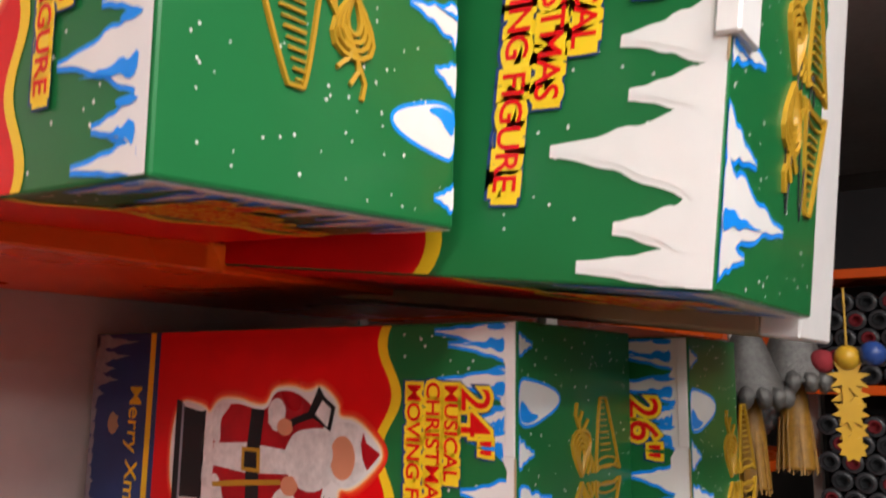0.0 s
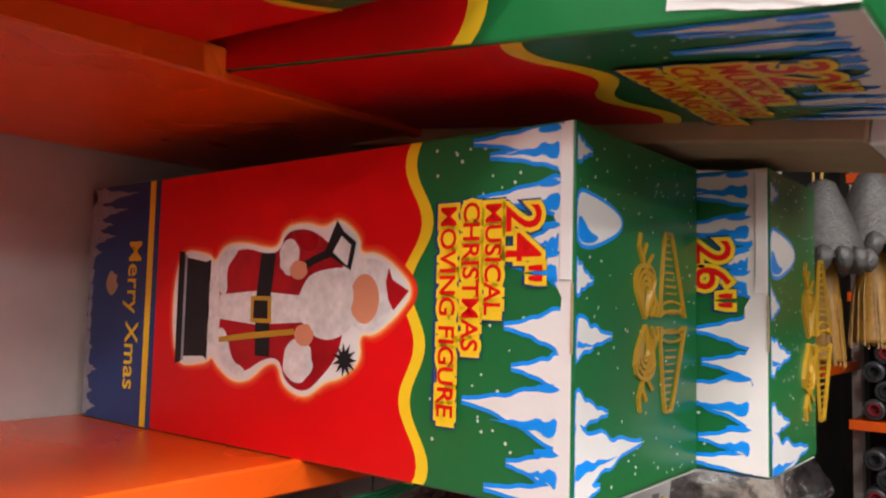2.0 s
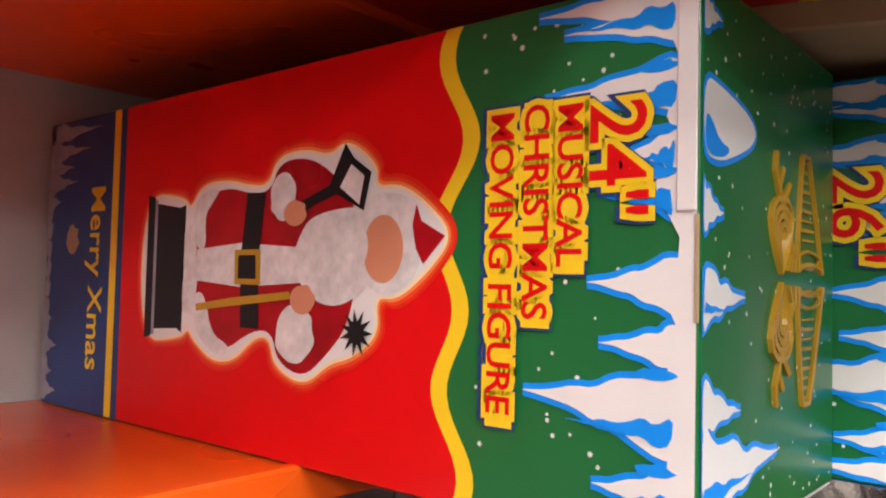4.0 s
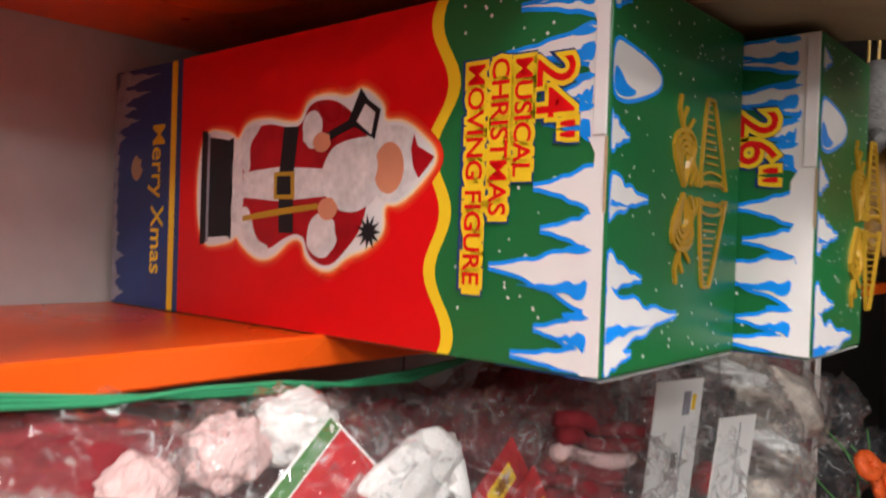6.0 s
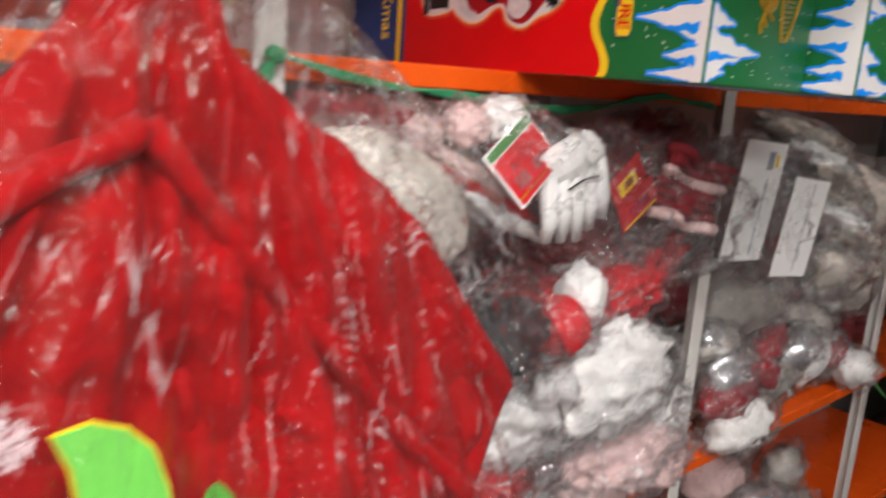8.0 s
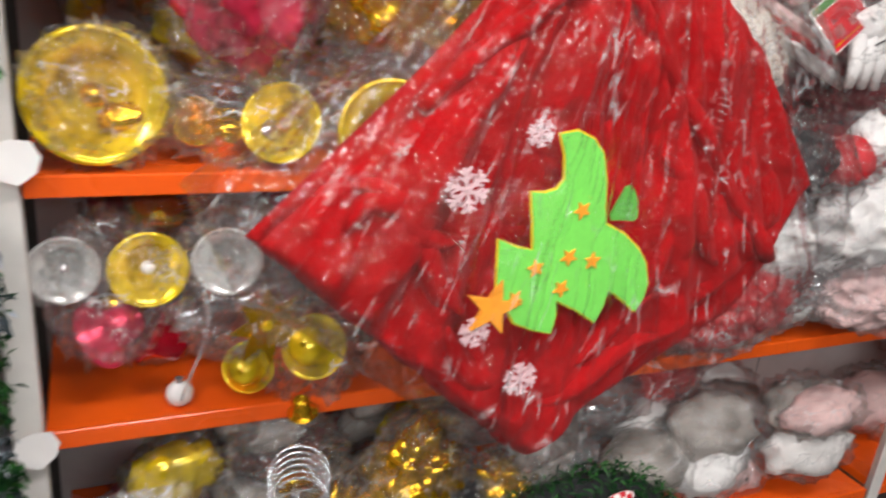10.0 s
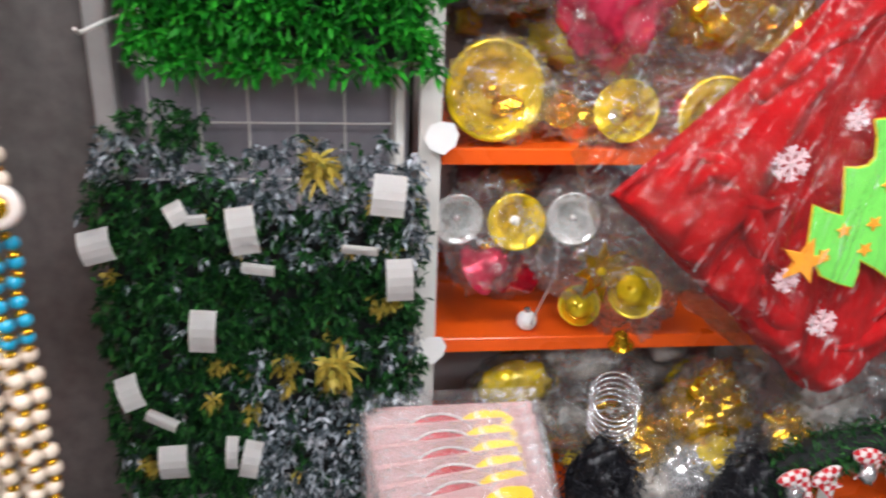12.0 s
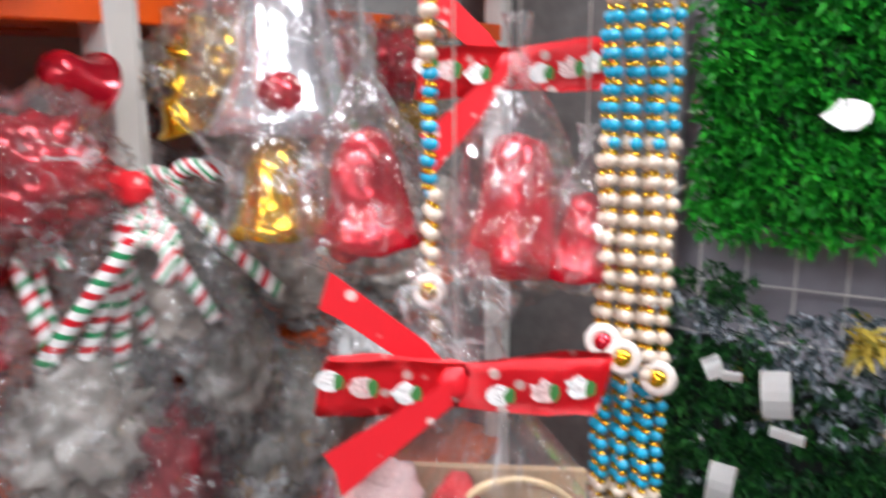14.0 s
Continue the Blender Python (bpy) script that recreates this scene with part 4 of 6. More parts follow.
for y, z, r in ((-1.36, 0.755, 0.040), (-1.375, 1.098, 0.036), (-1.335, 0.965, 0.016), (-1.29, 1.045, 0.020), (-1.56, 0.70, 0.018)):
    fl = thing("gold_flower", "gold tinsel flower pinned on a tufted mat", "ornament", pose(-0.185, y, z), "gold flowers on the mats")
    rng = random.Random(int(z * 1000))
    stuff("petals", *blades([(0.004 + 0.010 * rng.random(), rng.gauss(0, r * 0.18), rng.gauss(0, r * 0.18)) for _ in range(int(2200 * r))], rng, r * 1.1, r * 0.13, 2.2), GOLDLEAF, fl)
for i, (y, z, w, h, rx, ry) in enumerate(((-1.490, 1.008, 0.042, 0.072, 8, -10), (-1.275, 1.062, 0.050, 0.062, -6, -18), (-1.257, 0.925, 0.042, 0.068, 2, -8), (-1.583, 1.035, 0.028, 0.035, 30, -35),
                                          (-1.555, 1.025, 0.030, 0.016, 5, -45), (-1.470, 0.945, 0.050, 0.018, -8, -50), (-1.560, 0.842, 0.040, 0.068, -4, -12), (-1.318, 0.975, 0.055, 0.014, -6, -40),
                                          (-1.700, 0.985, 0.046, 0.050, 14, -20), (-1.68, 0.735, 0.034, 0.055, 20, -30), (-1.625, 0.60, 0.046, 0.060, 2, -10), (-1.53, 0.615, 0.020, 0.060, -4, -10),
                                          (-1.50, 0.60, 0.030, 0.064, -12, -20), (-1.635, 0.68, 0.055, 0.02, -25, -50))):
    c = thing("price_tag", "blank white price tag stuck on a tufted mat", "price tag", pose(-0.150, y, z, rx, ry, 0), "white price tags")
    bm = bmesh.new()
    rows = [[bm.verts.new((0.012 * math.sin(3.0 * a / 5), (b - 0.5) * w, (a / 5 - 0.5) * h)) for b in (0, 1)] for a in range(6)]
    for a, b in zip(rows, rows[1:]):
        bm.faces.new((a[0], a[1], b[1], b[0]))
    bmesh.ops.solidify(bm, geom=bm.faces[:], thickness=0.0006)
    part("card", bm, PAPER, c)
for z, y in ((1.128, -1.188), (0.748, -1.195)):
    c = thing("price_tag", "blank white tag folded over the shelf post", "price tag", pose(-0.245, y, z, 4, -6, 10), "white price tags")
    part("card", flat(oval(0, 0, 0.028, 0.026, 8, 0.3, 3), 0.001, pose(0, 0, 0, 90, 0, 90)), PAPER, c)


c = thing("price_tag", "blank white tag sunk in the grass mat", "price tag", pose(-0.178, -1.433, 1.422, 6, -8, 0), "white price tags")
part("card", flat(oval(0, 0, 0.030, 0.022, 10, 0.3, 5), 0.001, pose(0, 0, 0, 90, 0, 90)), PAPER, c)

# ---- generic goods ----
def bell(name, label, m, r, material, inner=None, group="bells"):
    t = thing(name, label, "bell ornament", m, group)
    prof = [(0.10 * r, 1.30 * r), (0.35 * r, 1.27 * r), (0.55 * r, 1.05 * r), (0.62 * r, 0.6 * r), (0.75 * r, 0.25 * r), (1.0 * r, 0.0), (1.04 * r, -0.04 * r), (0.96 * r, -0.03 * r), (0.70 * r, 0.22 * r), (0.55 * r, 0.6 * r), (0.4 * r, 1.0 * r), (0.02 * r, 1.15 * r)]
    part("shell", lathe(prof, 28), material, t, "", True)
    part("rim", lathe([((1.0 + 0.055 * math.cos(a)) * r, (-0.02 + 0.055 * math.sin(a)) * r) for a in [q * 1.0472 for q in range(7)]], 32), material, t, "rolled bright rim", True)
    part("clapper", ball(bmesh.new(), (0, 0, 0.30 * r), 0.20 * r, 14, 9), inner or material, t, "", True)
    part("loop", lathe([(0.10 * r + 0.03 * r * math.cos(a), 1.36 * r + 0.03 * r * math.sin(a)) for a in (0, 1.57, 3.14, 4.71, 6.28)], 12), material, t)
    return t


def film_bag(name, label, m, sx, sy, sz, seed, contents, film=None, crease=0.30, sub=5, cat="bagged goods"):
    """Goods in a creased clear bag: a film shell over the given (mesh, material, name) parts."""
    t = thing(name, label, cat, m, "bagged goods")
    for bm, mm, nm, pm in contents:
        part(nm, bm, mm, t, "", True, pm)
    f = part("clear_bag", lump(sx, sy, sz, seed, 0.22, 7.0, sub, crease), film or FILM, t, "clear crinkled plastic bag", True)
    f.visible_shadow = False
    return t


def fill_goods(y0, y1, z0, z1, palette, seed, n, x0=-0.60, x1=-0.27, size=(0.05, 0.10), label="crumpled clear bag of small decorations"):
    """Rows of crumpled packs that rest on a shelf, stacked to a height."""
    rng = random.Random(seed)
    for i in range(n):
        s = rng.uniform(*size)
        sx, sz = rng.uniform(0.5, 0.8) * s, rng.uniform(0.5, 0.85) * s
        y, x = rng.uniform(y0 + s * 0.8, y1 - s * 0.8), rng.uniform(x0, x1)
        z = z0 + sz * 0.8 + rng.random() ** 1.4 * max(z1 - z0 - 2 * sz, 0)
        mm = rng.choice(palette)
        cont = [(lump(sx * 0.8, s * 0.85, sz * 0.8, seed + i * 3.3, 0.3, 6, 3, 0.15), mm, "filling", None)]
        film_bag("goods_pack", label, pose(x, y, z, rng.uniform(-25, 25), rng.uniform(-15, 15), rng.uniform(-20, 20)), sx, s, sz, seed * 1.7 + i, cont, FILM if i % 3 else FILM_DULL, 0.35, 4)


# ---- gold and silver bells, bay beside the corner ----
fill_goods(-1.16, -0.42, 0.775, 1.06, [GOLD, SILVER, MAROON, GREYGOODS, REDGLOSS], 21, 16, -0.62, -0.38)
fill_goods(-1.16, -0.42, 1.105, 1.40, [GOLD, GOLD_CLEAR, MAROON, GREYGOODS], 22, 18, -0.62, -0.38)
fill_goods(-1.16, -0.42, 0.38, 0.70, [GOLD, SILVER, GREYGOODS, GOLD_CLEAR, MAROON], 23, 22, -0.60, -0.30)
fill_goods(-1.16, -0.42, 1.46, 1.72, [GOLD, REDGLOSS, GREYGOODS, MAROON], 24, 14, -0.60, -0.34)
bell("bell_ornament", "large clear gold plastic bell with its mouth forward", pose(-0.290, -1.1, 1.192, 0, -98, 6), 0.078, GOLD_CLEAR, GOLD)
bell("bell_ornament", "large clear gold plastic bell in film", pose(-0.164, -0.775, 1.178, 0, -102, -8), 0.062, GOLD_CLEAR, SILVER)
bell("bell_ornament", "small glossy gold bell lying on the shelf", pose(-0.303, -0.985, 1.16, 0, -104, -20), 0.030, GOLD, GOLD)
bell("bell_ornament", "gold glitter bell lying on its side", pose(-0.33, -0.945, 1.135, 60, 40, 70), 0.035, GOLD, GOLD)
bell("bell_ornament", "gold bell in crumpled film", pose(-0.275, -0.885, 1.165, 0, -112, -30), 0.050, GOLD_CLEAR, GOLD)
bell("bell_ornament", "large gold bell seen above the red sack", pose(-0.274, -0.66, 1.325, 0, -92, -0), 0.062, GOLD, GOLD_CLEAR)
bell("bell_ornament", "clear silver bell with its mouth forward", pose(-0.302, -1.15, 0.968, 0, -98, -0), 0.042, CLEARCUP, SILVER)
bell("bell_ornament", "gold rimmed bell with a white clapper", pose(-0.287, -1.05, 0.968, 0, -98, -0), 0.048, GOLD_CLEAR, WOOL)
bell("bell_ornament", "clear silver bell in film", pose(-0.290, -0.95, 0.972, 0, -102, -10), 0.044, CLEARCUP, SILVER)
bell("bell_ornament", "pink glossy bell with a gold rim", pose(-0.31, -1.110, 0.870, 30, 50, 100), 0.046, PINKGLOSS, GOLD)
bell("bell_ornament", "red glossy bell with a gold rim", pose(-0.30, -1.050, 0.868, -20, 120, 60), 0.040, REDGLOSS, GOLD)
bell("bell_ornament", "amber bell lying on the orange shelf", pose(-0.30, -0.92, 0.80, 40, 60, 20), 0.036, GOLD_CLEAR, REDGLOSS)
bell("bell_ornament", "shiny gold bell hanging over the shelf edge", pose(-0.26, -0.835, 0.845, 10, 60, -20), 0.045, GOLD_CLEAR, GOLD)
bell("bell_ornament", "small gold bell hanging over the shelf edge", pose(-0.25, -0.85, 0.745, 10, 10, 0), 0.022, GOLD, GOLD)
fl = thing("gold_flower", "gold glitter poinsettia on the bell shelf", "ornament", pose(-0.25, -0.905, 0.892, 0, 84, 10), "gold flowers on the mats")
for k in range(8):
    part("petal", flat([(0, 0), (0.014, 0.02), (0.0, 0.058), (-0.014, 0.02)], 0.003, pose(0, 0, 0.002 * (k % 2), 12, 0, k * 45)), GOLD, fl)
part("centre", ball(bmesh.new(), (0, 0, 0.005), 0.009), GOLD_CLEAR, fl)
wb = thing("white_ball", "small white ball ornament on the orange shelf", "bauble", pose(-0.30, -1.015, 0.772))
part("ball", ball(bmesh.new(), (0, 0, 0), 0.019, 16, 10), WOOL, wb, "", True)
part("cap", lathe([(0.006, 0.018), (0.006, 0.024), (0.0, 0.024)], 10), SILVER, wb)
bc = thing("bead_string", "thin silver bead string hung before the bells", "bead string", pose(0, 0, 0))
bmb = bmesh.new()
for i in range(34):
    ball(bmb, (-0.262, -0.985 + 0.012 * math.sin(i * 0.13) - 0.0006 * i, 0.955 - 0.0052 * i), 0.0024, 6, 4)
tagged(part("beads", bmb, SILVER, bc), kind="stuff")
film_bag("red_bell_bag", "red foil bells in clear film above the shelf", pose(-0.26, -0.93, 1.36, 0, 0, 0), 0.05, 0.10, 0.14, 5.5, [(lump(0.045, 0.085, 0.12, 5.1, 0.35, 7, 4, 0.2), PINKGLOSS, "filling", None)])
film_bag("red_bell_bag", "red foil bells in clear film on the shelf", pose(-0.32, -1.09, 1.38, 0, 0, 0), 0.05, 0.10, 0.07, 6.5, [(lump(0.045, 0.085, 0.05, 6.1, 0.35, 7, 4, 0.2), REDGLOSS, "filling", None)])
film_bag("gold_bell_bag", "gold foil bells in clear film on the shelf", pose(-0.30, -0.74, 1.33, 0, 0, 0), 0.05, 0.10, 0.10, 7.5, [(lump(0.045, 0.085, 0.08, 7.1, 0.35, 7, 4, 0.25), GOLD, "filling", None)])
film_bag("gold_bell_bag", "gold foil garlands in clear film under the shelf", pose(-0.24, -0.67, 0.60, 0, 0, 0), 0.05, 0.09, 0.11, 8.5, [(lump(0.045, 0.075, 0.09, 8.1, 0.45, 8, 4, 0.3), GOLD, "filling", None)])
sil = thing("silver_rings", "bundle of thin silver plastic rings", "ring ornament", pose(-0.22, -0.86, 0.60))
for k in range(6):
    part("ring", lathe([(0.044 + 0.0022 * math.cos(a), 0.0022 * math.sin(a)) for a in (0, 1.26, 2.5, 3.77, 5.0, 6.28)], 30, None, pose(0, 0.0, 0.011 * k, 20, 35 + 4 * k, 0)), SILVER, sil, "", True)
for k, (y, z, r) in enumerate(((-0.885, 0.50, 0.075), (-0.60, 0.45, 0.085))):
    tn = thing("black_tinsel", "bunch of black sparkling tinsel", "tinsel", pose(-0.17, y, z), "black tinsel bunches")
    rng = random.Random(40 + k)
    pts = []
    for _ in range(2600):
        d = Vector((rng.gauss(0, 1), rng.gauss(0, 1), rng.gauss(0, 1))).normalized() * r * rng.uniform(0.6, 1)
        pts.append(Vector((d.x * 0.8, d.y, d.z * 1.5)))
    part("core", lump(r * 0.55, r * 0.8, r * 1.25, k, 0.2), BLACKTINSEL, tn, "", True)
    stuff("strands", *blades(pts, rng, 0.022, 0.0016, 1.6), NEEDLE_BLACK, tn)
wr = thing("wreath", "green wreath with red checked bows and pine cones", "wreath", pose(-0.15, -0.40, 0.47))
rng = random.Random(77)
pts = []
for _ in range(5000):
    a, b, rr = rng.uniform(0, 6.283), rng.uniform(0, 6.283), 0.045 * rng.random() ** 0.4
    pts.append(((rr * math.sin(b)), (0.16 + rr * math.cos(b)) * math.cos(a), (0.12 + rr * math.cos(b)) * math.sin(a)))
stuff("needles", *blades(pts, rng, 0.026, 0.0024, 1.4), NEEDLE, wr)
part("core", lathe([(0.16 + 0.03 * math.cos(a), 0.03 * math.sin(a)) for a in [k * 0.785 for k in range(9)]], 24, None, pose(0, 0, 0, 0, 90, 0) @ Matrix.Diagonal((0.75, 1, 1, 1))), BLACKCLOTH, wr)


def check_mat():
    m = mat("red_white_check", (0.6, 0.02, 0.03), 0.7)
    nt = m.node_tree
    c = nt.nodes.new("ShaderNodeTexChecker")
    c.inputs["Scale"].default_value = 90
    c.inputs["Color1"].default_value, c.inputs["Color2"].default_value = (0.55, 0.01, 0.02, 1), (0.78, 0.70, 0.68, 1)
    tc = nt.nodes.new("ShaderNodeTexCoord")
    nt.links.new(tc.outputs["Object"], c.inputs["Vector"])
    nt.links.new(c.outputs["Color"], nt.nodes["Principled BSDF"].inputs["Base Color"])
    return m


CHECK = check_mat()
for y, z, turn in ((0.0, 0.125, 0), (-0.13, 0.085, 30), (0.14, 0.07, -30)):
    for s in (-1, 1):
        part("bow_loop", lump(0.008, 0.030, 0.017, s + 3, 0.1, 5, 3), CHECK, wr, "red and white checked bow", True, pose(0.05, y + s * 0.03, z, turn + s * 12, 0, 0))
        part("bow_tail", flat([(-0.010, 0), (0.010, 0), (0.018, -0.055), (0, -0.045), (-0.016, -0.058)], 0.002, pose(0.052, y + s * 0.012, z, 90 + 0, 0, 90) @ pose(0, 0, 0, 0, 0, s * 22 + turn)), CHECK, wr)
    part("pine_cone", lump(0.014, 0.014, 0.020, turn, 0.5, 14, 3), SILVER, wr, "frosted pine cone", True, pose(0.06, y - 0.03, z - 0.03))

for i in range(9):
    rng = random.Random(640 + i)
    film_bag("ornament_pack", "crumpled clear bag of gold and silver ornaments", pose(-0.24 + 0.03 * rng.random(), -0.80 + 0.05 * i, 0.44 + 0.20 * rng.random(), rng.uniform(-30, 30), 0, 0), 0.055, 0.075, 0.085, 640 + i * 1.9,
             [(lump(0.04, 0.055, 0.065, i + 0.9, 0.45, 9, 4, 0.35), (GOLD, GREYGOODS, SILVER, GOLD_CLEAR, BLACKTINSEL, GREYGOODS)[i % 6], "ornament", None)], FILM, 0.34, 5)

# flat packs of felt toys, fanned in clear bags
for k in range(6):
    pk = thing("toy_pack", "flat clear bag of pink and yellow felt toys", "toy pack", pose(-0.17 + 0.022 * k, -1.165 + 0.006 * k, 0.622 - 0.018 * k, 4, -34, 3 * k - 6), "felt toy packs")
    part("card", block(-0.003, 0.0, -0.145, 0.145, -0.11, 0.05, 0.001), mat("pale_pink_felt", (0.55, 0.34, 0.33), 0.8) if k == 0 else bpy.data.materials["pale_pink_felt"], pk)
    part("felt_shape", flat(oval(-0.02, 0.0, 0.055, 0.032, 22, 0.15, k), 0.003, pose(0.001, 0, 0, 90, 0, 90)), CARDRED if k != 3 else REDCLOTH, pk, "red felt shape")
    part("felt_shape", flat(oval(0.065, 0.018, 0.045, 0.02, 22, 0.15, k + 4), 0.003, pose(0.001, 0, 0, 90, 0, 90)), YELLOW, pk, "yellow felt shape")
    part("felt_rim", tube([(0.005, -0.02 + 0.058 * math.cos(a * 0.3), 0.0 + 0.035 * math.sin(a * 0.3)) for a in range(11)], 0.002, 5), WOOL, pk)
    f = part("clear_bag", block(-0.004, 0.008, -0.155, 0.155, -0.12, 0.075, 0.002), FILM, pk)
    f.visible_shadow = False

for i, (y, z, sy, sz) in enumerate(((-1.09, 1.19, 0.09, 0.085), (-0.92, 1.17, 0.10, 0.07), (-0.78, 1.19, 0.09, 0.08), (-1.10, 0.94, 0.075, 0.10), (-0.93, 0.93, 0.10, 0.11), (-0.83, 0.86, 0.09, 0.12), (-0.86, 0.60, 0.10, 0.12), (-0.72, 0.93, 0.10, 0.10))):
    film_bag("ornament_pack", "small ornament in a loose clear bag", pose(-0.30, y, z), 0.075, sy, sz, 140 + i * 1.7, [(lump(0.02, 0.03, 0.02, i + 0.5, 0.3, 7, 3), (GOLD, SILVER, PINKGLOSS)[i % 3], "ornament", pose(-0.02, 0.02, -0.03))], FILM, 0.34, 5)

# ---- costume packs under the printed cartons ----
fill_goods(-0.33, 0.50, 0.74, 1.40, [MAROON, REDCLOTH, WOOL, MAROON, PINKFUR], 31, 26, -0.60, -0.36, (0.09, 0.15), "clear bag of red and white costume parts")
big_packs = [((-0.30, -0.17, 1.33), (0.10, 0.19, 0.085), MAROON, -18), ((-0.30, 0.12, 1.27), (0.09, 0.20, 0.11), MAROON, -12), ((-0.28, 0.33, 1.30), (0.09, 0.16, 0.11), MAROON, 6),
             ((-0.28, 0.20, 1.13), (0.10, 0.24, 0.085), REDCLOTH, 16), ((-0.29, -0.18, 1.14), (0.09, 0.14, 0.07), REDCLOTH, -20), ((-0.27, 0.10, 0.98), (0.10, 0.22, 0.09), WOOL, 10),
             ((-0.26, 0.30, 0.84), (0.10, 0.20, 0.09), PINKFUR, -6), ((-0.27, -0.10, 0.85), (0.10, 0.20, 0.10), REDCLOTH, 4)]
for i, (c, s, mm, turn) in enumerate(big_packs):
    film_bag("costume_pack", "red and white costume folded in a clear bag", pose(*c, turn, 0, 0), *s, 50 + i * 1.3, [(lump(s[0] * 0.85, s[1] * 0.9, s[2] * 0.82, 60 + i, 0.25, 7, 5, 0.18), mm, "costume", None)], FILM, 0.24, 5, "costume pack")
film_bag("fur_roll", "cream fur beard rolled in a clear bag", pose(-0.205, -0.255, 1.300, -26, 0, 0), 0.062, 0.135, 0.078, 71, [(lump(0.055, 0.125, 0.070, 3.3, 0.10, 5, 5), FUR, "fur", None)], FILM, 0.16)
pp = thing("pompom_pack", "pink and white fur trims in clear film", "costume trim", pose(0, 0, 0), "bagged goods")
for i, (y, z, r, mm) in enumerate(((-0.135, 1.385, 0.030, PINKFUR), (-0.075, 1.392, 0.034, WOOL), (-0.20, 1.372, 0.026, PINKFUR), (-0.17, 1.345, 0.018, PINKFUR))):
    part("pompom", lump(r * 0.8, r, r * 0.85, i + 2.0, 0.25, 8, 4), mm, pp, "", True, pose(-0.215, y, z))
for i in range(3):
    part("fur_trim", lump(0.014, 0.09, 0.013, i + 7.0, 0.3, 9, 4), (PINKFUR, REDCLOTH, WOOL)[i], pp, "", True, pose(-0.20, -0.12 + 0.02 * i, 1.325 - 0.022 * i, -24, 0, 0))


def card(name, label, m, w, h, base, bands):
    t = thing(name, label, "card", m, "printed cards in the packs")
    part("sheet", block(-0.001, 0.001, -w / 2, w / 2, -h / 2, h / 2), base, t)
    for y0, y1, z0, z1, mm in bands:
        part("print", block(0.001, 0.0018, y0 * w / 2, y1 * w / 2, z0 * h / 2, z1 * h / 2), mm, t)
    return t


card("header_card", "red and green printed card in a costume pack", pose(-0.165, -0.085, 1.352, 32, -30, 0), 0.110, 0.074, PAPER,
     [(-0.94, 0.94, -0.95, 0.62, CARDRED), (-0.94, 0.94, 0.66, 0.95, CARDGREEN), (-0.5, 0.5, 0.0, 0.35, GREYINK), (-0.9, 0.9, -0.80, -0.70, YELLOW), (-0.7, -0.2, -0.6, -0.15, PINKFUR), (0.1, 0.7, -0.55, -0.2, PINKFUR)])
card("header_card", "small red and yellow printed card in a pack", pose(-0.17, 0.128, 1.318, 38, 2, 0), 0.070, 0.048, CARDRED, [(-0.6, 0.5, -0.5, 0.4, YELLOW), (-0.3, 0.3, -0.3, 0.2, CARDRED)])
card("header_card", "small red and pink printed card in a pack", pose(-0.165, 0.150, 1.288, 34, 2, 0), 0.080, 0.042, CARDRED, [(-0.5, 0.6, -0.5, 0.3, PINKGLOSS), (-0.9, 0.9, -0.9, -0.8, YELLOW)])
gl = thing("glove_pair", "white cotton gloves folded in a costume pack", "gloves", pose(-0.165, 0.010, 1.322, 14, 0, 0) @ Matrix.Diagonal((1, 1.35, 1, 1)))
for i in range(5):
    part("finger", tube([(0, -0.035 + 0.017 * i, 0.02), (0.006, -0.040 + 0.018 * i, -0.03), (0.002, -0.046 + 0.02 * i, -0.075 + 0.008 * abs(i - 2))], [0.011, 0.0105, 0.006], 10), WOOL, gl, "", True)
part("cuff", lump(0.015, 0.045, 0.03, 4.4, 0.15, 6, 4), WOOL, gl, "", True, pose(0, 0, 0.03))
part("tie", tube([(0.014, -0.02, 0.0), (0.016, 0.0, 0.006), (0.014, 0.022, 0.002)], 0.0015, 6), BLACKCLOTH, gl)
ht = thing("costume_boot", "black boot cover with a red and white cap", "costume boot", pose(-0.185, -0.02, 1.135, 10, 0, 0))
part("boot", lump(0.045, 0.062, 0.050, 8.8, 0.2, 8, 4, 0.1), BLACKCLOTH, ht, "black ribbed boot cover", True, pose(0, -0.05, 0.0))
part("cap", lump(0.04, 0.038, 0.042, 8.1, 0.1, 5, 4), REDCLOTH, ht, "red cap", True, pose(0.012, 0.042, -0.012))
part("brim", lump(0.035, 0.034, 0.048, 8.4, 0.2, 8, 4), WOOL, ht, "white fur brim", True, pose(0.0, 0.095, 0.006, -20, 0, 0))
film_bag("cotton_pack", "white cotton filling in a clear bag", pose(-0.20, 0.17, 1.02, 0, 0, 0), 0.07, 0.17, 0.09, 81, [(lump(0.06, 0.15, 0.08, 9.3, 0.3, 8, 4, 0.1), WOOL, "cotton", None)], FILM, 0.25)
gs = thing("green_string", "green plastic string tied along the orange shelf", "string", pose(0, 0, 0))
for j in range(3):
    part("strand", tube([(FRONT + 0.010 + 0.001 * j, -0.355 + 0.075 * i, 1.449 - 0.030 * math.sin(math.pi * min(i, 9) / 9) - 0.002 * i - 0.004 * j * math.sin(i * 1.3)) for i in range(12)], 0.0022, 6), GREENSTRING, gs, "", True)
part("knot", lump(0.007, 0.011, 0.009, 2.2, 0.4, 8, 3), GREENSTRING, gs, "", True, pose(FRONT + 0.016, -0.362, 1.448))
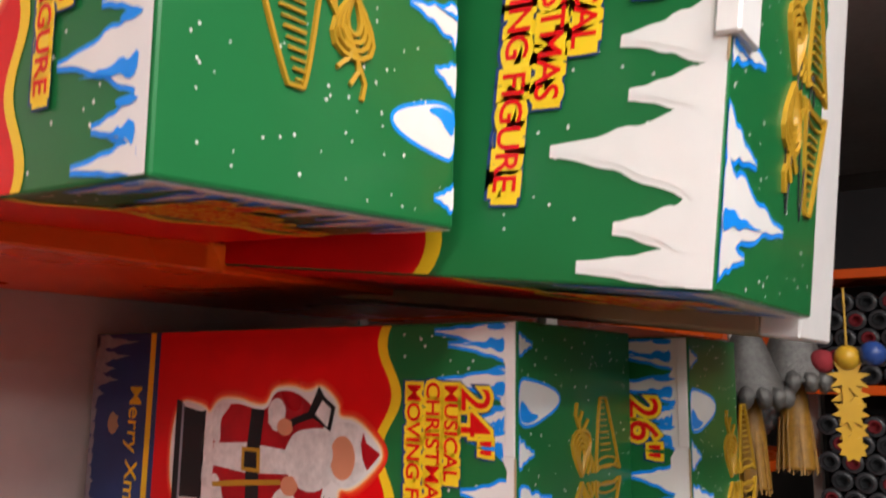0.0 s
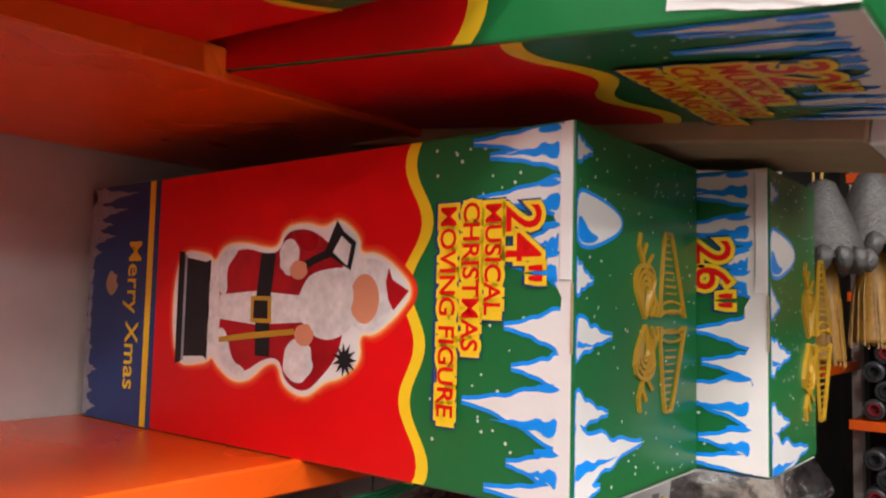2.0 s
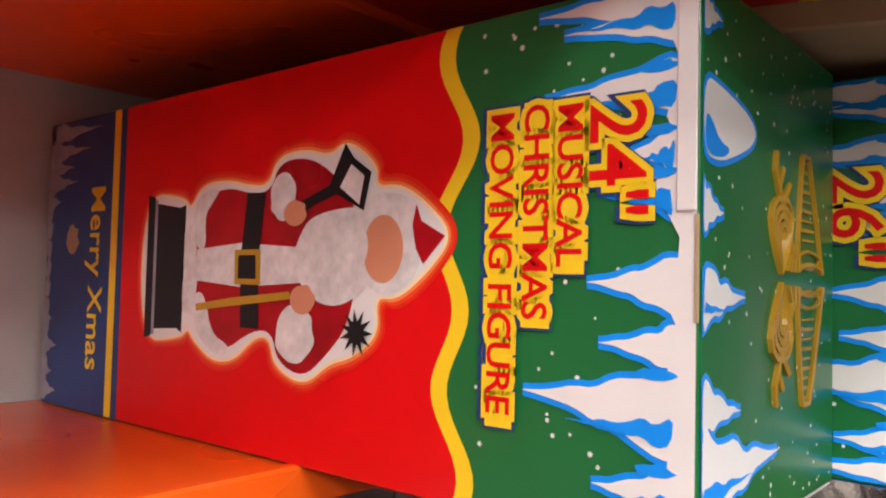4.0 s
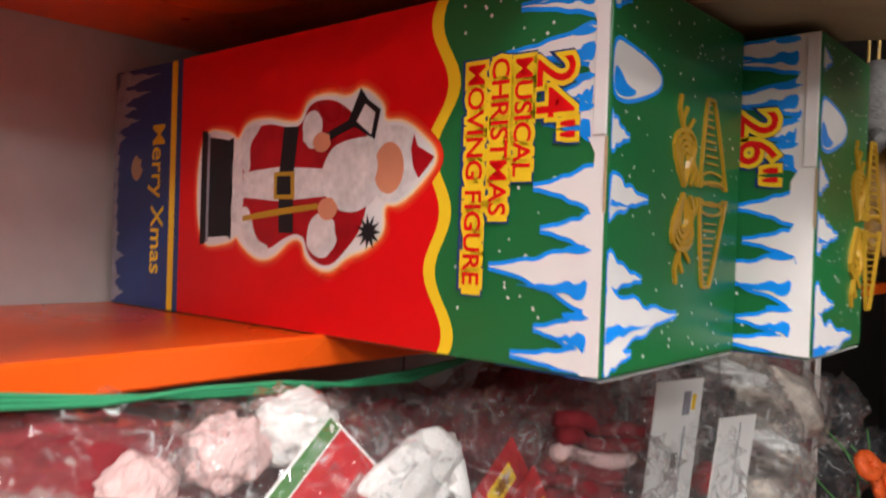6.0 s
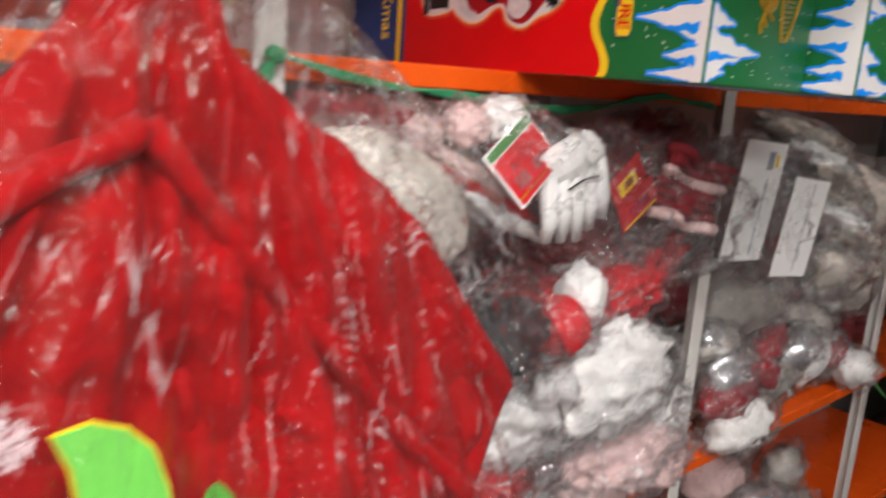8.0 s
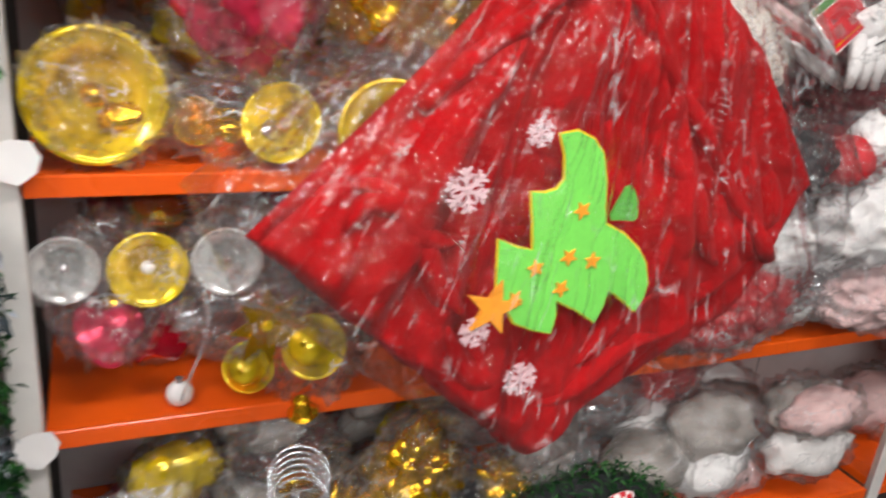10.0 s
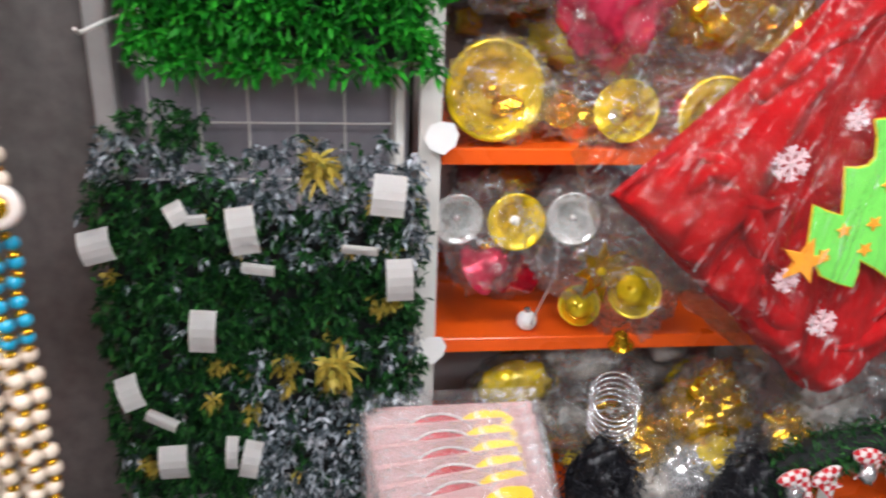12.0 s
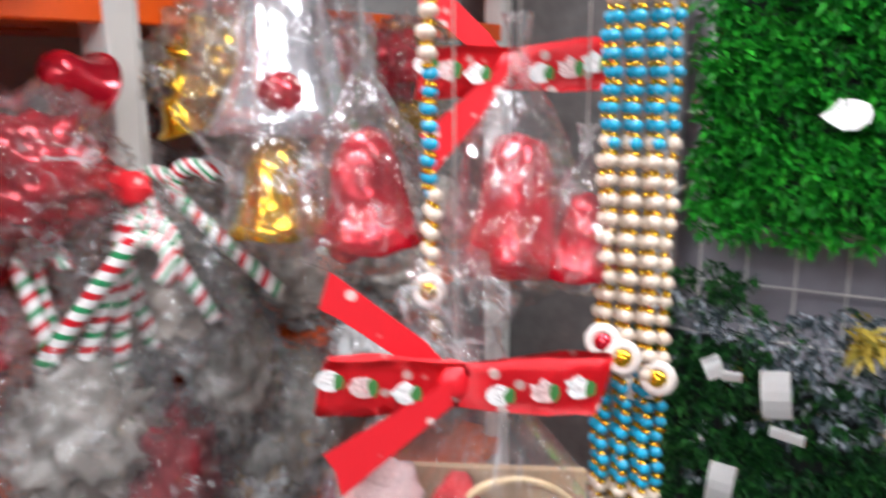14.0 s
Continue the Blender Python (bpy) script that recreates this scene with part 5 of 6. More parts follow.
for j in range(3):
    part("tail", tube([(FRONT + 0.016, -0.362, 1.448), (FRONT + 0.022, -0.375 - 0.012 * j, 1.415), (FRONT + 0.02, -0.385 - 0.016 * j, 1.375 + 0.01 * j)], 0.0025, 6), GREENSTRING, gs, "", True)

# folded striped knit, shown edge on in its bag
kn = thing("striped_knit", "maroon and white striped knit folded in a pack", "knitwear", pose(-0.165, 0.29, 1.345, -14, 0, 0))
for i in range(7):
    part("stripe", tube([(0.010 * math.sin(q * 0.8 + i), -0.085 + 0.019 * q, 0.004 * math.sin(q * 0.9) - 0.0155 * i) for q in range(10)], [0.008 + 0.0015 * math.sin(q + i) for q in range(10)], 8), (MAROON, MAROON, PINKFUR, MAROON)[i % 4], kn, "", True)
film_bag("red_box_bag", "red and gold trinkets in a clear bag by the post", pose(-0.235, -0.455, 1.555, 8, 0, 0), 0.05, 0.075, 0.085, 12.5, [(lump(0.04, 0.06, 0.065, 12.1, 0.35, 8, 4, 0.25), REDGLOSS, "filling", None), (lump(0.03, 0.05, 0.02, 13.1, 0.35, 8, 4, 0.25), GOLD, "gold_trim", pose(0.02, 0, -0.05))])

# ---- film packs and labels, next bay ----
fill_goods(0.56, 1.40, 0.74, 1.36, [TAUPE, GREYGOODS, MAROON, TAUPE, GREYGOODS], 41, 30, -0.56, -0.26, (0.08, 0.14), "crumpled brown film packs on the shelf")
for i in range(7):
    s = (0.07, 0.18 - 0.008 * i, 0.035)
    film_bag("flat_pack", "flat glossy pack of grey film", pose(-0.24 + 0.01 * (i % 3), 0.78 + 0.05 * i, 1.37 - 0.045 * i, -14 - 2 * i, 0, 8 * (i % 3)), *s, 90 + i, [(lump(s[0] * 0.85, s[1] * 0.9, s[2] * 0.7, 95 + i, 0.3, 7, 4, 0.2), (TAUPE, PAPER, TAUPE)[i % 3], "filling", None)], FILM, 0.25)
for i, (y, z, w, h, rx) in enumerate(((0.475, 1.275, 0.135, 0.20, -4), (0.615, 1.225, 0.135, 0.175, -6))):
    card("label_sheet", "white printed label in a clear pack", pose(-0.165 + 0.02 * i, y, z, rx, 4, 0), w, h, PAPER,
         [(0.15, 0.45, 0.55, 0.85, GREYINK), (0.55, 0.7, 0.6, 0.8, YELLOW), (-0.1, 0.15, -0.1, 0.08, BLACKINK), (0.3, 0.36, -0.9, 0.4, GREYINK)] if i == 0 else [(0.5, 0.62, -0.1, 0.02, BLACKINK), (0.1, 0.14, -0.9, 0.9, GREYINK)])
# flower and bauble bunches further along
fill_goods(1.48, 2.30, 0.74, 1.36, [BLACKCLOTH, GREYGOODS, MAROON, BLACKCLOTH], 43, 16, -0.56, -0.3, (0.08, 0.13), "dark film packs on the shelf")
for i in range(16):
    rng = random.Random(300 + i)
    mm = MAGENTA if i < 7 else ORANGEPETAL
    y, z = (1.40 + 0.12 * rng.random(), 0.80 + 0.19 * rng.random()) if i < 7 else (1.32 + 0.32 * rng.random(), 1.00 + 0.10 * rng.random() if i < 12 else 0.70 + 0.12 * rng.random())
    fl = thing("foam_flower", "bright foam flower on a hanging bunch", "artificial flower", pose(-0.16 + 0.05 * rng.random(), y, z, rng.uniform(-40, 40), 70 + rng.uniform(-30, 30), 0), "foam flower bunch")
    for k in range(5):
        part("petal", lump(0.016, 0.022, 0.012, i + k, 0.2, 5, 3), mm, fl, "", True, pose(0.018 * math.cos(k * 1.257), 0.018 * math.sin(k * 1.257), 0, 0, 20, math.degrees(k * 1.257)))
    part("stem", tube([(0, 0, 0), (-0.03, 0, -0.03), (-0.10, 0.0, -0.05)], 0.002, 5), CARDGREEN, fl)
# bells with tassels hung under the cartons
for i, (x, y, z, r) in enumerate(((0.045, 0.490, 1.745, 0.046), (0.080, 0.575, 1.765, 0.048), (0.0, 0.64, 1.75, 0.044))):
    t = thing("tassel_bell", "silver braided bell with a long gold tassel", "tassel bell", pose(x, y, z), "tassel bells")
    part("bell", lathe([(0.006, 0.0), (0.014, -0.004), (r * 0.55, -0.03), (r * 0.75, -0.055), (r, -0.085), (r * 1.08, -0.092), (r * 0.9, -0.09), (r * 0.4, -0.05), (0.004, -0.03)], 26), SHADED_SILVER, t, "", True)
    for k in range(14):
        a = k * 2 * math.pi / 14
        part("ruffle", lump(0.010, 0.010, 0.014, k, 0.3, 7, 2), SHADED_SILVER, t, "", True, pose(r * 1.0 * math.cos(a), r * 1.0 * math.sin(a), -0.092))
    part("tassel", lathe([(0.004, -0.08), (0.014, -0.10), (0.019, -0.14), (0.023, -0.20), (0.024, -0.205), (0.0, -0.203)], 18), TASSEL, t, "", True)
    rng = random.Random(i)
    bm = bmesh.new()
    for k in range(60):
        a, q = rng.uniform(0, 6.28), rng.uniform(0.6, 1.05)
        tube([(0.010 * math.cos(a), 0.010 * math.sin(a), -0.095), (0.021 * q * math.cos(a), 0.021 * q * math.sin(a), -0.15), (0.026 * q * math.cos(a + 0.1), 0.026 * q * math.sin(a + 0.1), -0.205 - rng.uniform(0, 0.008))], 0.0009, 3, bm, False)
    tagged(part("threads", bm, TASSEL, t), kind="stuff")
    part("cord", tube([(0, 0, 0), (0, 0.0, 0.06), (-0.05, 0, 0.12)], 0.002, 5), GOLDINK, t)
# pendant takes the darker gold ink to suit the shade it hangs in
gp = thing("gold_pendant", "gold filigree pendant with coloured beads", "pendant ornament", pose(0.15, 0.56, 1.715), "tassel bells")
for k in range(5):
    part("leaf", flat(star(9, 0.026 - 0.002 * k, 0.013), 0.003, pose(0.0, 0.004 * (k % 2), -0.035 - 0.022 * k, 90, 10 * k, 20)), GOLDINK, gp)
for k, mm in enumerate((MAROON, GOLDINK, BLUE)):
    part("bead", ball(bmesh.new(), (-0.03 + 0.03 * k, 0, -0.015 + 0.005 * k), 0.016, 14, 9), mm, gp, "", True)
part("cord", tube([(0, 0, 0), (0, 0, 0.08)], 0.0015, 5), GOLDINK, gp)

# ---- shelf across the corner, with its hanging goods ----
B_FRONT, B_BACK = -1.99, -2.38
unit = thing("shelf_unit", "orange steel shelves crowded with bagged decorations", "shelf", pose(0, 0, 0), "orange shelf bays")
for z in (0.35, 0.78, 1.17, 1.56, 1.92):
    board = part("shelf_board", block(-0.28, 1.75, B_BACK + 0.004, B_FRONT - 0.012, z - 0.022, z, 0.001), ORANGE, unit)
    part("front_lip", block(-0.28, 1.75, B_FRONT - 0.012, B_FRONT, z - 0.026, z + 0.002, 0.002), ORANGE, board)
part("back_panel", block(-0.29, 1.76, B_BACK - 0.012, B_BACK, 0.02, 2.2), PANEL, unit, "pale grey back panel")
for x in (-0.26, 0.555, 1.40):
    p = thing("shelf_post", "white slotted steel shelf post", "shelf post", pose(x, B_FRONT + 0.004, 0), "shelf posts")
    part("face", block(-0.018, 0.018, -0.003, 0, 0, 2.2, 0.001), WHITE_STEEL, p)
    part("side", block(0.015, 0.018, -0.036, -0.003, 0, 2.2, 0.001), WHITE_STEEL, p)


def fill_b(x0, x1, z0, z1, palette, seed, n, size=(0.05, 0.09), label="crumpled clear bag of christmas trimmings"):
    rng = random.Random(seed)
    for i in range(n):
        s = rng.uniform(*size)
        x, y = rng.uniform(x0, x1), rng.uniform(-2.30, -2.0)
        z = z0 + s * 0.55 + rng.random() ** 1.3 * max(z1 - z0 - 1.3 * s, 0)
        film_bag("goods_pack", label, pose(x, y, z, rng.uniform(-20, 20), rng.uniform(-20, 20), rng.uniform(-30, 30)), s, s * 0.6, s * 0.7, seed + i * 1.1,
                 [(lump(s * 0.85, s * 0.5, s * 0.6, seed + i, 0.35, 7, 3, 0.2), rng.choice(palette), "filling", None)], FILM if i % 2 else FILM_DULL, 0.35, 4)


fill_b(-0.2, 1.1, 1.18, 1.50, [WOOL, REDGLOSS, GOLD, SILVER, SILVER, GREYGOODS], 500, 40)
fill_b(-0.2, 1.1, 0.79, 1.12, [WOOL, SILVER, GREYGOODS, REDGLOSS, GREYGOODS, SILVER], 520, 40)
fill_b(-0.2, 1.1, 1.57, 1.86, [GOLD, REDGLOSS, SILVER, GREYGOODS, MAROON], 540, 22)
rail = thing("hanging_rail", "steel hanging rail under the ceiling for goods", "rail", pose(0, 0, 0))
part("bar", tube([(0.603, -1.40, 1.93), (0.603, -1.94, 1.93), (0.80, -2.02, 1.93)], 0.008, 8), WHITE_STEEL, rail)
for x, y in ((0.603, -1.45), (0.603, -1.94)):
    part("dropper", tube([(x, y, 1.93), (x, y, 2.9)], 0.005, 6), WHITE_STEEL, rail)
def ribbon_mat():
    m = mat("printed_ribbon", (0.74, 0.012, 0.022), 0.4, var=0.12, coat=0.1)
    nt = m.node_tree
    tc = nt.nodes.new("ShaderNodeTexCoord")
    vor = nt.nodes.new("ShaderNodeTexVoronoi")
    vor.inputs["Scale"].default_value = 62
    nt.links.new(tc.outputs["Object"], vor.inputs["Vector"])
    r = nt.nodes.new("ShaderNodeValToRGB")
    r.color_ramp.elements[0].color, r.color_ramp.elements[0].position = (0.74, 0.60, 0.55, 1), 0.15
    r.color_ramp.elements[1].color, r.color_ramp.elements[1].position = (0.74, 0.012, 0.022, 1), 0.24
    nt.links.new(vor.outputs["Distance"], r.inputs[0])
    nt.links.new(r.outputs[0], nt.nodes["Principled BSDF"].inputs["Base Color"])
    return m


RIBBON = ribbon_mat()


# bead garlands
def garland(x, y, z_low, shift, seed, medal):
    t = thing("bead_garland", "garland of turquoise, pearl and gold beads", "bead garland", pose(x, y, 0), "bead garlands")
    sets = {"blue": bmesh.new(), "cream": bmesh.new(), "gold": bmesh.new()}
    z, i = 1.90, 0
    rng = random.Random(seed)
    while z > z_low:
        zone = (z - 1.312 + shift) % 0.217
        blue = zone > 0.143
        r = 0.0040 if blue else 0.0048
        off = (0.0012 * math.sin(i * 1.1), 0.0012 * math.cos(i * 1.7), z)
        ball(sets["blue" if blue else "cream"], off, r, 8, 6, (1, 1, 0.95))
        ball(sets["gold"], (off[0], off[1], z - r - 0.0022), 0.0030, 6, 4, (1, 1, 0.7))
        z -= 2 * r + 0.0020
        i += 1
    for nm, mm in (("blue", BLUEBEAD), ("cream", CREAMBEAD), ("gold", GOLD)):
        tagged(part(nm + "_beads", sets[nm], mm, t, "", True), kind="stuff")
    for zz in medal:
        part("medallion", lathe([(0.0, -0.003), (0.0098, -0.0025), (0.0112, 0.0), (0.0098, 0.003), (0.006, 0.0025), (0.0055, 0.002)], 20, None, pose(0.006, 0, zz, 0, 82, 12)), SHELL, t, "pearl flower medallion", True)
        part("medallion_gem", lathe([(0.0055, 0.002), (0.0045, 0.004), (0.0, 0.005)], 14, None, pose(0.006, 0, zz, 0, 82, 12)), REDGLOSS if seed % 3 else GOLD, t, "", True)
    part("cord", tube([(0, 0, z_low), (0, 0, 1.93)], 0.0008, 4), GOLD, t)
    return t


for i, (x, y) in enumerate(((0.600, -1.526), (0.606, -1.5195), (0.600, -1.513), (0.607, -1.5065), (0.600, -1.500), (0.606, -1.4935), (0.600, -1.487))):
    garland(x, y, 1.02, 0.006 * (i % 2), i, (1.335 - 0.004 * i, 1.062) if i in (1, 3, 6) else ())
garland(0.655, -1.612, 1.33, 0.03, 12, (1.363,))
garland(0.650, -1.618, 1.35, 0.036, 15, ())


# cellophane gift bags tied with printed ribbon
def ribbon_bow(t, m, w):
    """A flat tied bow: two pressed loops, a knot, and two notched tails that hang unevenly."""
    plane = Matrix(((0, 0, 1, 0), (1, 0, 0, 0), (0, 1, 0, 0), (0, 0, 0, 1)))
    for s in (-1, 1):
        bm = bmesh.new()
        rows = []
        for i in range(21):
            f = i / 20
            yy = s * w * math.sin(math.pi * f) ** 0.8
            xx = 0.006 * math.sin(2 * math.pi * f) + 0.0012 * math.sin(i * 1.9)
            pinch = 0.80 + 0.20 * min(1.0, math.sin(math.pi * f) * 2.2)
            rows.append([bm.verts.new((xx + 0.004 + 0.001 * math.sin(c * 2.0 + i), yy + 0.002 * c, 0.0165 * (c - 2) / 2 * pinch + 0.003 * s * abs(yy) / w)) for c in range(5)])
        for a, b in zip(rows, rows[1:]):
            for c in range(4):
                bm.faces.new((a[c], a[c + 1], b[c + 1], b[c]))
        bmesh.ops.solidify(bm, geom=bm.faces[:], thickness=0.0006)
        part("bow_loop", bm, RIBBON, t, "red printed ribbon loop", True, m)
        drop = 0.052
        if s < 0:
            part("bow_tail", flat([(0, 0.006), (0, -0.010), (s * w * 0.80, -drop - 0.016), (s * w * 0.84, -drop), (s * w * 0.92, -drop + 0.010)], 0.0008, m @ Matrix.Translation((0.0105, 0, 0)) @ plane), RIBBON, t, "red printed ribbon tail")
        for k, yy in enumerate((0.32, 0.62, 0.86)):
            part("ribbon_mark", flat(oval(s * w * yy, 0.003 * (k - 1), 0.0075, 0.0065, 12, 0.5, k + s), 0.0005, m @ Matrix.Translation((0.0112, 0, 0)) @ plane), (WOOL, PINKFUR, WOOL)[k], t, "pale printed motif")
            part("ribbon_mark", flat(oval(s * w * yy + 0.006, 0.003 * (k - 1), 0.003, 0.005, 8, 0.5, k), 0.0007, m @ Matrix.Translation((0.0112, 0, 0)) @ plane), CARDGREEN, t, "small green motif")
    part("bow_tail", flat([(0, 0.004), (-w * 0.2, 0.022), (-w * 0.86, 0.062), (-w * 0.95, 0.040), (-w * 0.80, 0.034), (-w * 0.25, 0.004)], 0.0008, m @ Matrix.Translation((-0.004, 0, 0)) @ plane), RIBBON, t, "red printed ribbon tail")
    part("bow_knot", lump(0.010, 0.010, 0.013, 2, 0.15, 5, 3), RIBBON, t, "", True, m)


PALEGOLD = mat("pale_gold_bead", (0.62, 0.46, 0.26), 0.35, metal=0.3, var=0.3, scale=300)
gb = thing("gift_bag", "cellophane gift bag with gold rings and a red ribbon bow", "gift bag", pose(0.672, -1.588, 1.326, 0, 0, 24))
ribbon_bow(gb, pose(0.02, 0, -0.004), 0.080)
prof = [(0.012, 0.0), (0.035, -0.03), (0.065, -0.075), (0.078, -0.13), (0.080, -0.20), (0.074, -0.26), (0.0, -0.262)]
bm = lathe(prof, 60)
for v in bm.verts:
    a = math.atan2(v.co.y, v.co.x)
    k = 1 + 0.10 * math.sin(a * 13 + v.co.z * 9) * (0.4 + max(0, 1 + v.co.z * 6)) + 0.08 * noise.noise(v.co * 30)
    v.co = Vector((v.co.x * 0.42 * k, v.co.y * 1.15 * k, v.co.z))
f = part("clear_bag", bm, FILM_GIFT, gb, "clear pleated cellophane", True)
f.visible_shadow = False
for k, (y, z, r) in enumerate(((0.035, -0.115, 0.045), (-0.03, -0.150, 0.052), (0.02, -0.19, 0.05))):
    part("ring", lathe([(r + 0.0026 * math.cos(a), 0.0026 * math.sin(a)) for a in [q * 1.05 for q in range(7)]], 40, None, pose(0.012 - 0.006 * k, y, z, 0, 84, 8)), PALEGOLD, gb, "beaded gold ring", True)
part("card", block(-0.012, -0.008, -0.078, 0.078, -0.25, -0.07, 0.002), KRAFT, gb, "brown card insert")
part("sweet", lump(0.012, 0.03, 0.02, 3, 0.3, 7, 3), mat("lilac_foil", (0.35, 0.28, 0.75), 0.2, metal=0.5, var=0.4), gb, "", True, pose(0.008, -0.055, -0.11))
part("sweet", lump(0.012, 0.014, 0.020, 5, 0.3, 7, 3), REDCLOTH, gb, "", True, pose(0.006, 0.0, -0.09))
part("sweet", lump(0.012, 0.025, 0.02, 6, 0.3, 7, 3), PINKFUR, gb, "", True, pose(0.008, -0.045, -0.08))
part("gathered_top", lump(0.012, 0.03, 0.035, 8, 0.4, 9, 4, 0.3), FILM, gb, "", True, pose(0, 0, 0.03))
part("hanging_cord", tube([(0, 0, 0), (0, 0, 0.3), (-0.12, 0.02, 0.612)], 0.0005, 5), GREYGOODS, gb)


def bell_bag(x, y, z, s, mm, seed, label, top=1.93):
    """Foil bells in a teardrop bag gathered at its neck."""
    t = thing("bell_bag", label, "bagged bells", pose(x, y, z, 0, 0, seed * 31), "bagged goods")
    prof = [(0.05 * s, 0.95 * s), (0.30 * s, 0.85 * s), (0.46 * s, 0.45 * s), (0.52 * s, 0.0), (0.66 * s, -0.42 * s), (0.84 * s, -0.66 * s), (0.80 * s, -0.68 * s), (0.55 * s, -0.42 * s), (0.02 * s, 0.2 * s)]
    shell = lathe(prof, 36)
    for v in shell.verts:
        v.co += 0.10 * s * noise.noise_vector(v.co * (2.2 / s) + Vector((seed, 0, 0)))
    part("foil_bell", shell, mm, t, "", True)
    for k in range(3):
        a = k * 2.1 + seed
        part("bauble", ball(bmesh.new(), (0.42 * s * math.cos(a), 0.42 * s * math.sin(a), -0.62 * s + 0.14 * s * k), 0.27 * s, 14, 9), REDGLOSS if mm is not GOLD else GOLD, t, "", True)
    prof = [(0.22 * s, 2.3 * s), (0.12 * s, 1.9 * s), (0.16 * s, 1.6 * s), (0.42 * s, 1.25 * s), (0.68 * s, 0.85 * s), (0.86 * s, 0.4 * s), (0.98 * s, -0.1 * s), (1.02 * s, -0.5 * s), (0.90 * s, -0.85 * s), (0.5 * s, -1.05 * s), (0.0, -1.08 * s)]
    bag = lathe(prof, 64)
    for v in bag.verts:
        a = math.atan2(v.co.y, v.co.x)
        up = max(v.co.z / s + 0.4, 0)
        k = 1 + 0.11 * math.sin(a * 17 + 3 * noise.noise(v.co * (1.5 / s))) * min(up, 1) + 0.30 * noise.noise(v.co * (2.6 / s) + Vector((seed, 2, 0))) + 0.10 * noise.noise(v.co * (9 / s))
        v.co = Vector((v.co.x * k * 0.8, v.co.y * k, v.co.z))
    part("clear_bag", bag, FILM, t, "clear gathered plastic bag", True).visible_shadow = False
    part("hanging_cord", tube([(0, 0, 1.8 * s), (0, 0, top - z)], 0.0005, 5), GREYGOODS, t)
    return t


bell_bag(0.585, -1.588, 1.402, 0.054, REDGLOSS, 3, "red foil bells hung in a clear bag")
bell_bag(0.592, -1.540, 1.388, 0.031, REDGLOSS, 5, "small red bauble hung in a clear bag")
bell_bag(0.610, -1.690, 1.408, 0.050, REDGLOSS, 8, "red bell hung in a clear bag")
bell_bag(0.560, -1.815, 1.395, 0.050, GOLD, 11, "gold bells hung in a clear bag")
bell_bag(0.520, -1.835, 1.500, 0.085, SILVER, 14, "silver and cream bells hung in a clear bag")
tb = thing("ribbon_bow", "red printed ribbon bow on a hanging bag", "ribbon bow", pose(0.575, -1.60, 1.492, 0, 0, 22))
ribbon_bow(tb, pose(0, 0, 0), 0.062)
part("hanging_cord", tube([(0, 0, 0), (0, 0, 0.438)], 0.0005, 5), GREYGOODS, tb)
bell("bell_ornament", "red glitter bell hung by the corner shelf", pose(0.600, -1.985, 1.478, 20, 60, 30), 0.034, REDGLOSS, GOLD)
bell("bell_ornament", "gold bell hung by the corner shelf", pose(0.545, -1.93, 1.44, 10, 10, 0), 0.024, GOLD, GOLD)
for i in range(6):
    gbp = thing("gold_bauble", "round gold bauble in a row on the shelf", "bauble", pose(0.42 + 0.045 * i, -2.01, 1.584), "gold baubles")
    part("ball", ball(bmesh.new(), (0, 0, 0), 0.021, 14, 9), GOLD, gbp, "", True)
    part("cap", lathe([(0.006, 0.02), (0.006, 0.026), (0.0, 0.026)], 10), GOLDINK, gbp)


# candy canes
def cane_mat():
    m = mat("candy_stripes", (0.85, 0.83, 0.80), 0.3)
    nt = m.node_tree
    uv = nt.nodes.new("ShaderNodeTexCoord")
    sep = nt.nodes.new("ShaderNodeSeparateXYZ")
    nt.links.new(uv.outputs["UV"], sep.inputs[0])
    ma = nt.nodes.new("ShaderNodeMath")
    ma.operation = "FRACT"
    nt.links.new(sep.outputs["X"], ma.inputs[0])
    r = nt.nodes.new("ShaderNodeValToRGB")
    r.color_ramp.interpolation = "CONSTANT"
    r.color_ramp.elements[0].color = (0.82, 0.80, 0.77, 1)
    r.color_ramp.elements[1].color = (0.60, 0.01, 0.02, 1)
    r.color_ramp.elements[1].position = 0.30
    for p, c in ((0.52, (0.82, 0.80, 0.77, 1)), (0.80, (0.03, 0.28, 0.10, 1))):
        e = r.color_ramp.elements.new(p)
        e.color = c
    nt.links.new(ma.outputs[0], r.inputs[0])
    nt.links.new(r.outputs[0], nt.nodes["Principled BSDF"].inputs["Base Color"])
    return m


CANE = cane_mat()


def candy_cane(m, length, radius=0.0075):
    t = thing("candy_cane", "red, green and white striped candy cane", "candy cane", m, "candy canes")
    pts = [(0, 0, -length + length * i / 14) for i in range(15)] + [(0, 0.018 - 0.018 * math.cos(a), 0.018 * math.sin(a)) for a in [math.pi * k / 9 for k in range(1, 11)]]
    bm = tube(pts, radius, 10)
    lay = bm.loops.layers.uv.new()
    for f in bm.faces:
        for lp in f.loops:
            c = lp.vert.co
            s = c.z if c.y < 0.008 else 0.02 + 2.2 * c.y
            lp[lay].uv = ((s + 0.35 * radius * math.atan2(c.x, c.y + 1e-6)) / 0.026 + 10, 0)
    part("stick", bm, CANE, t, "", True)
    return t


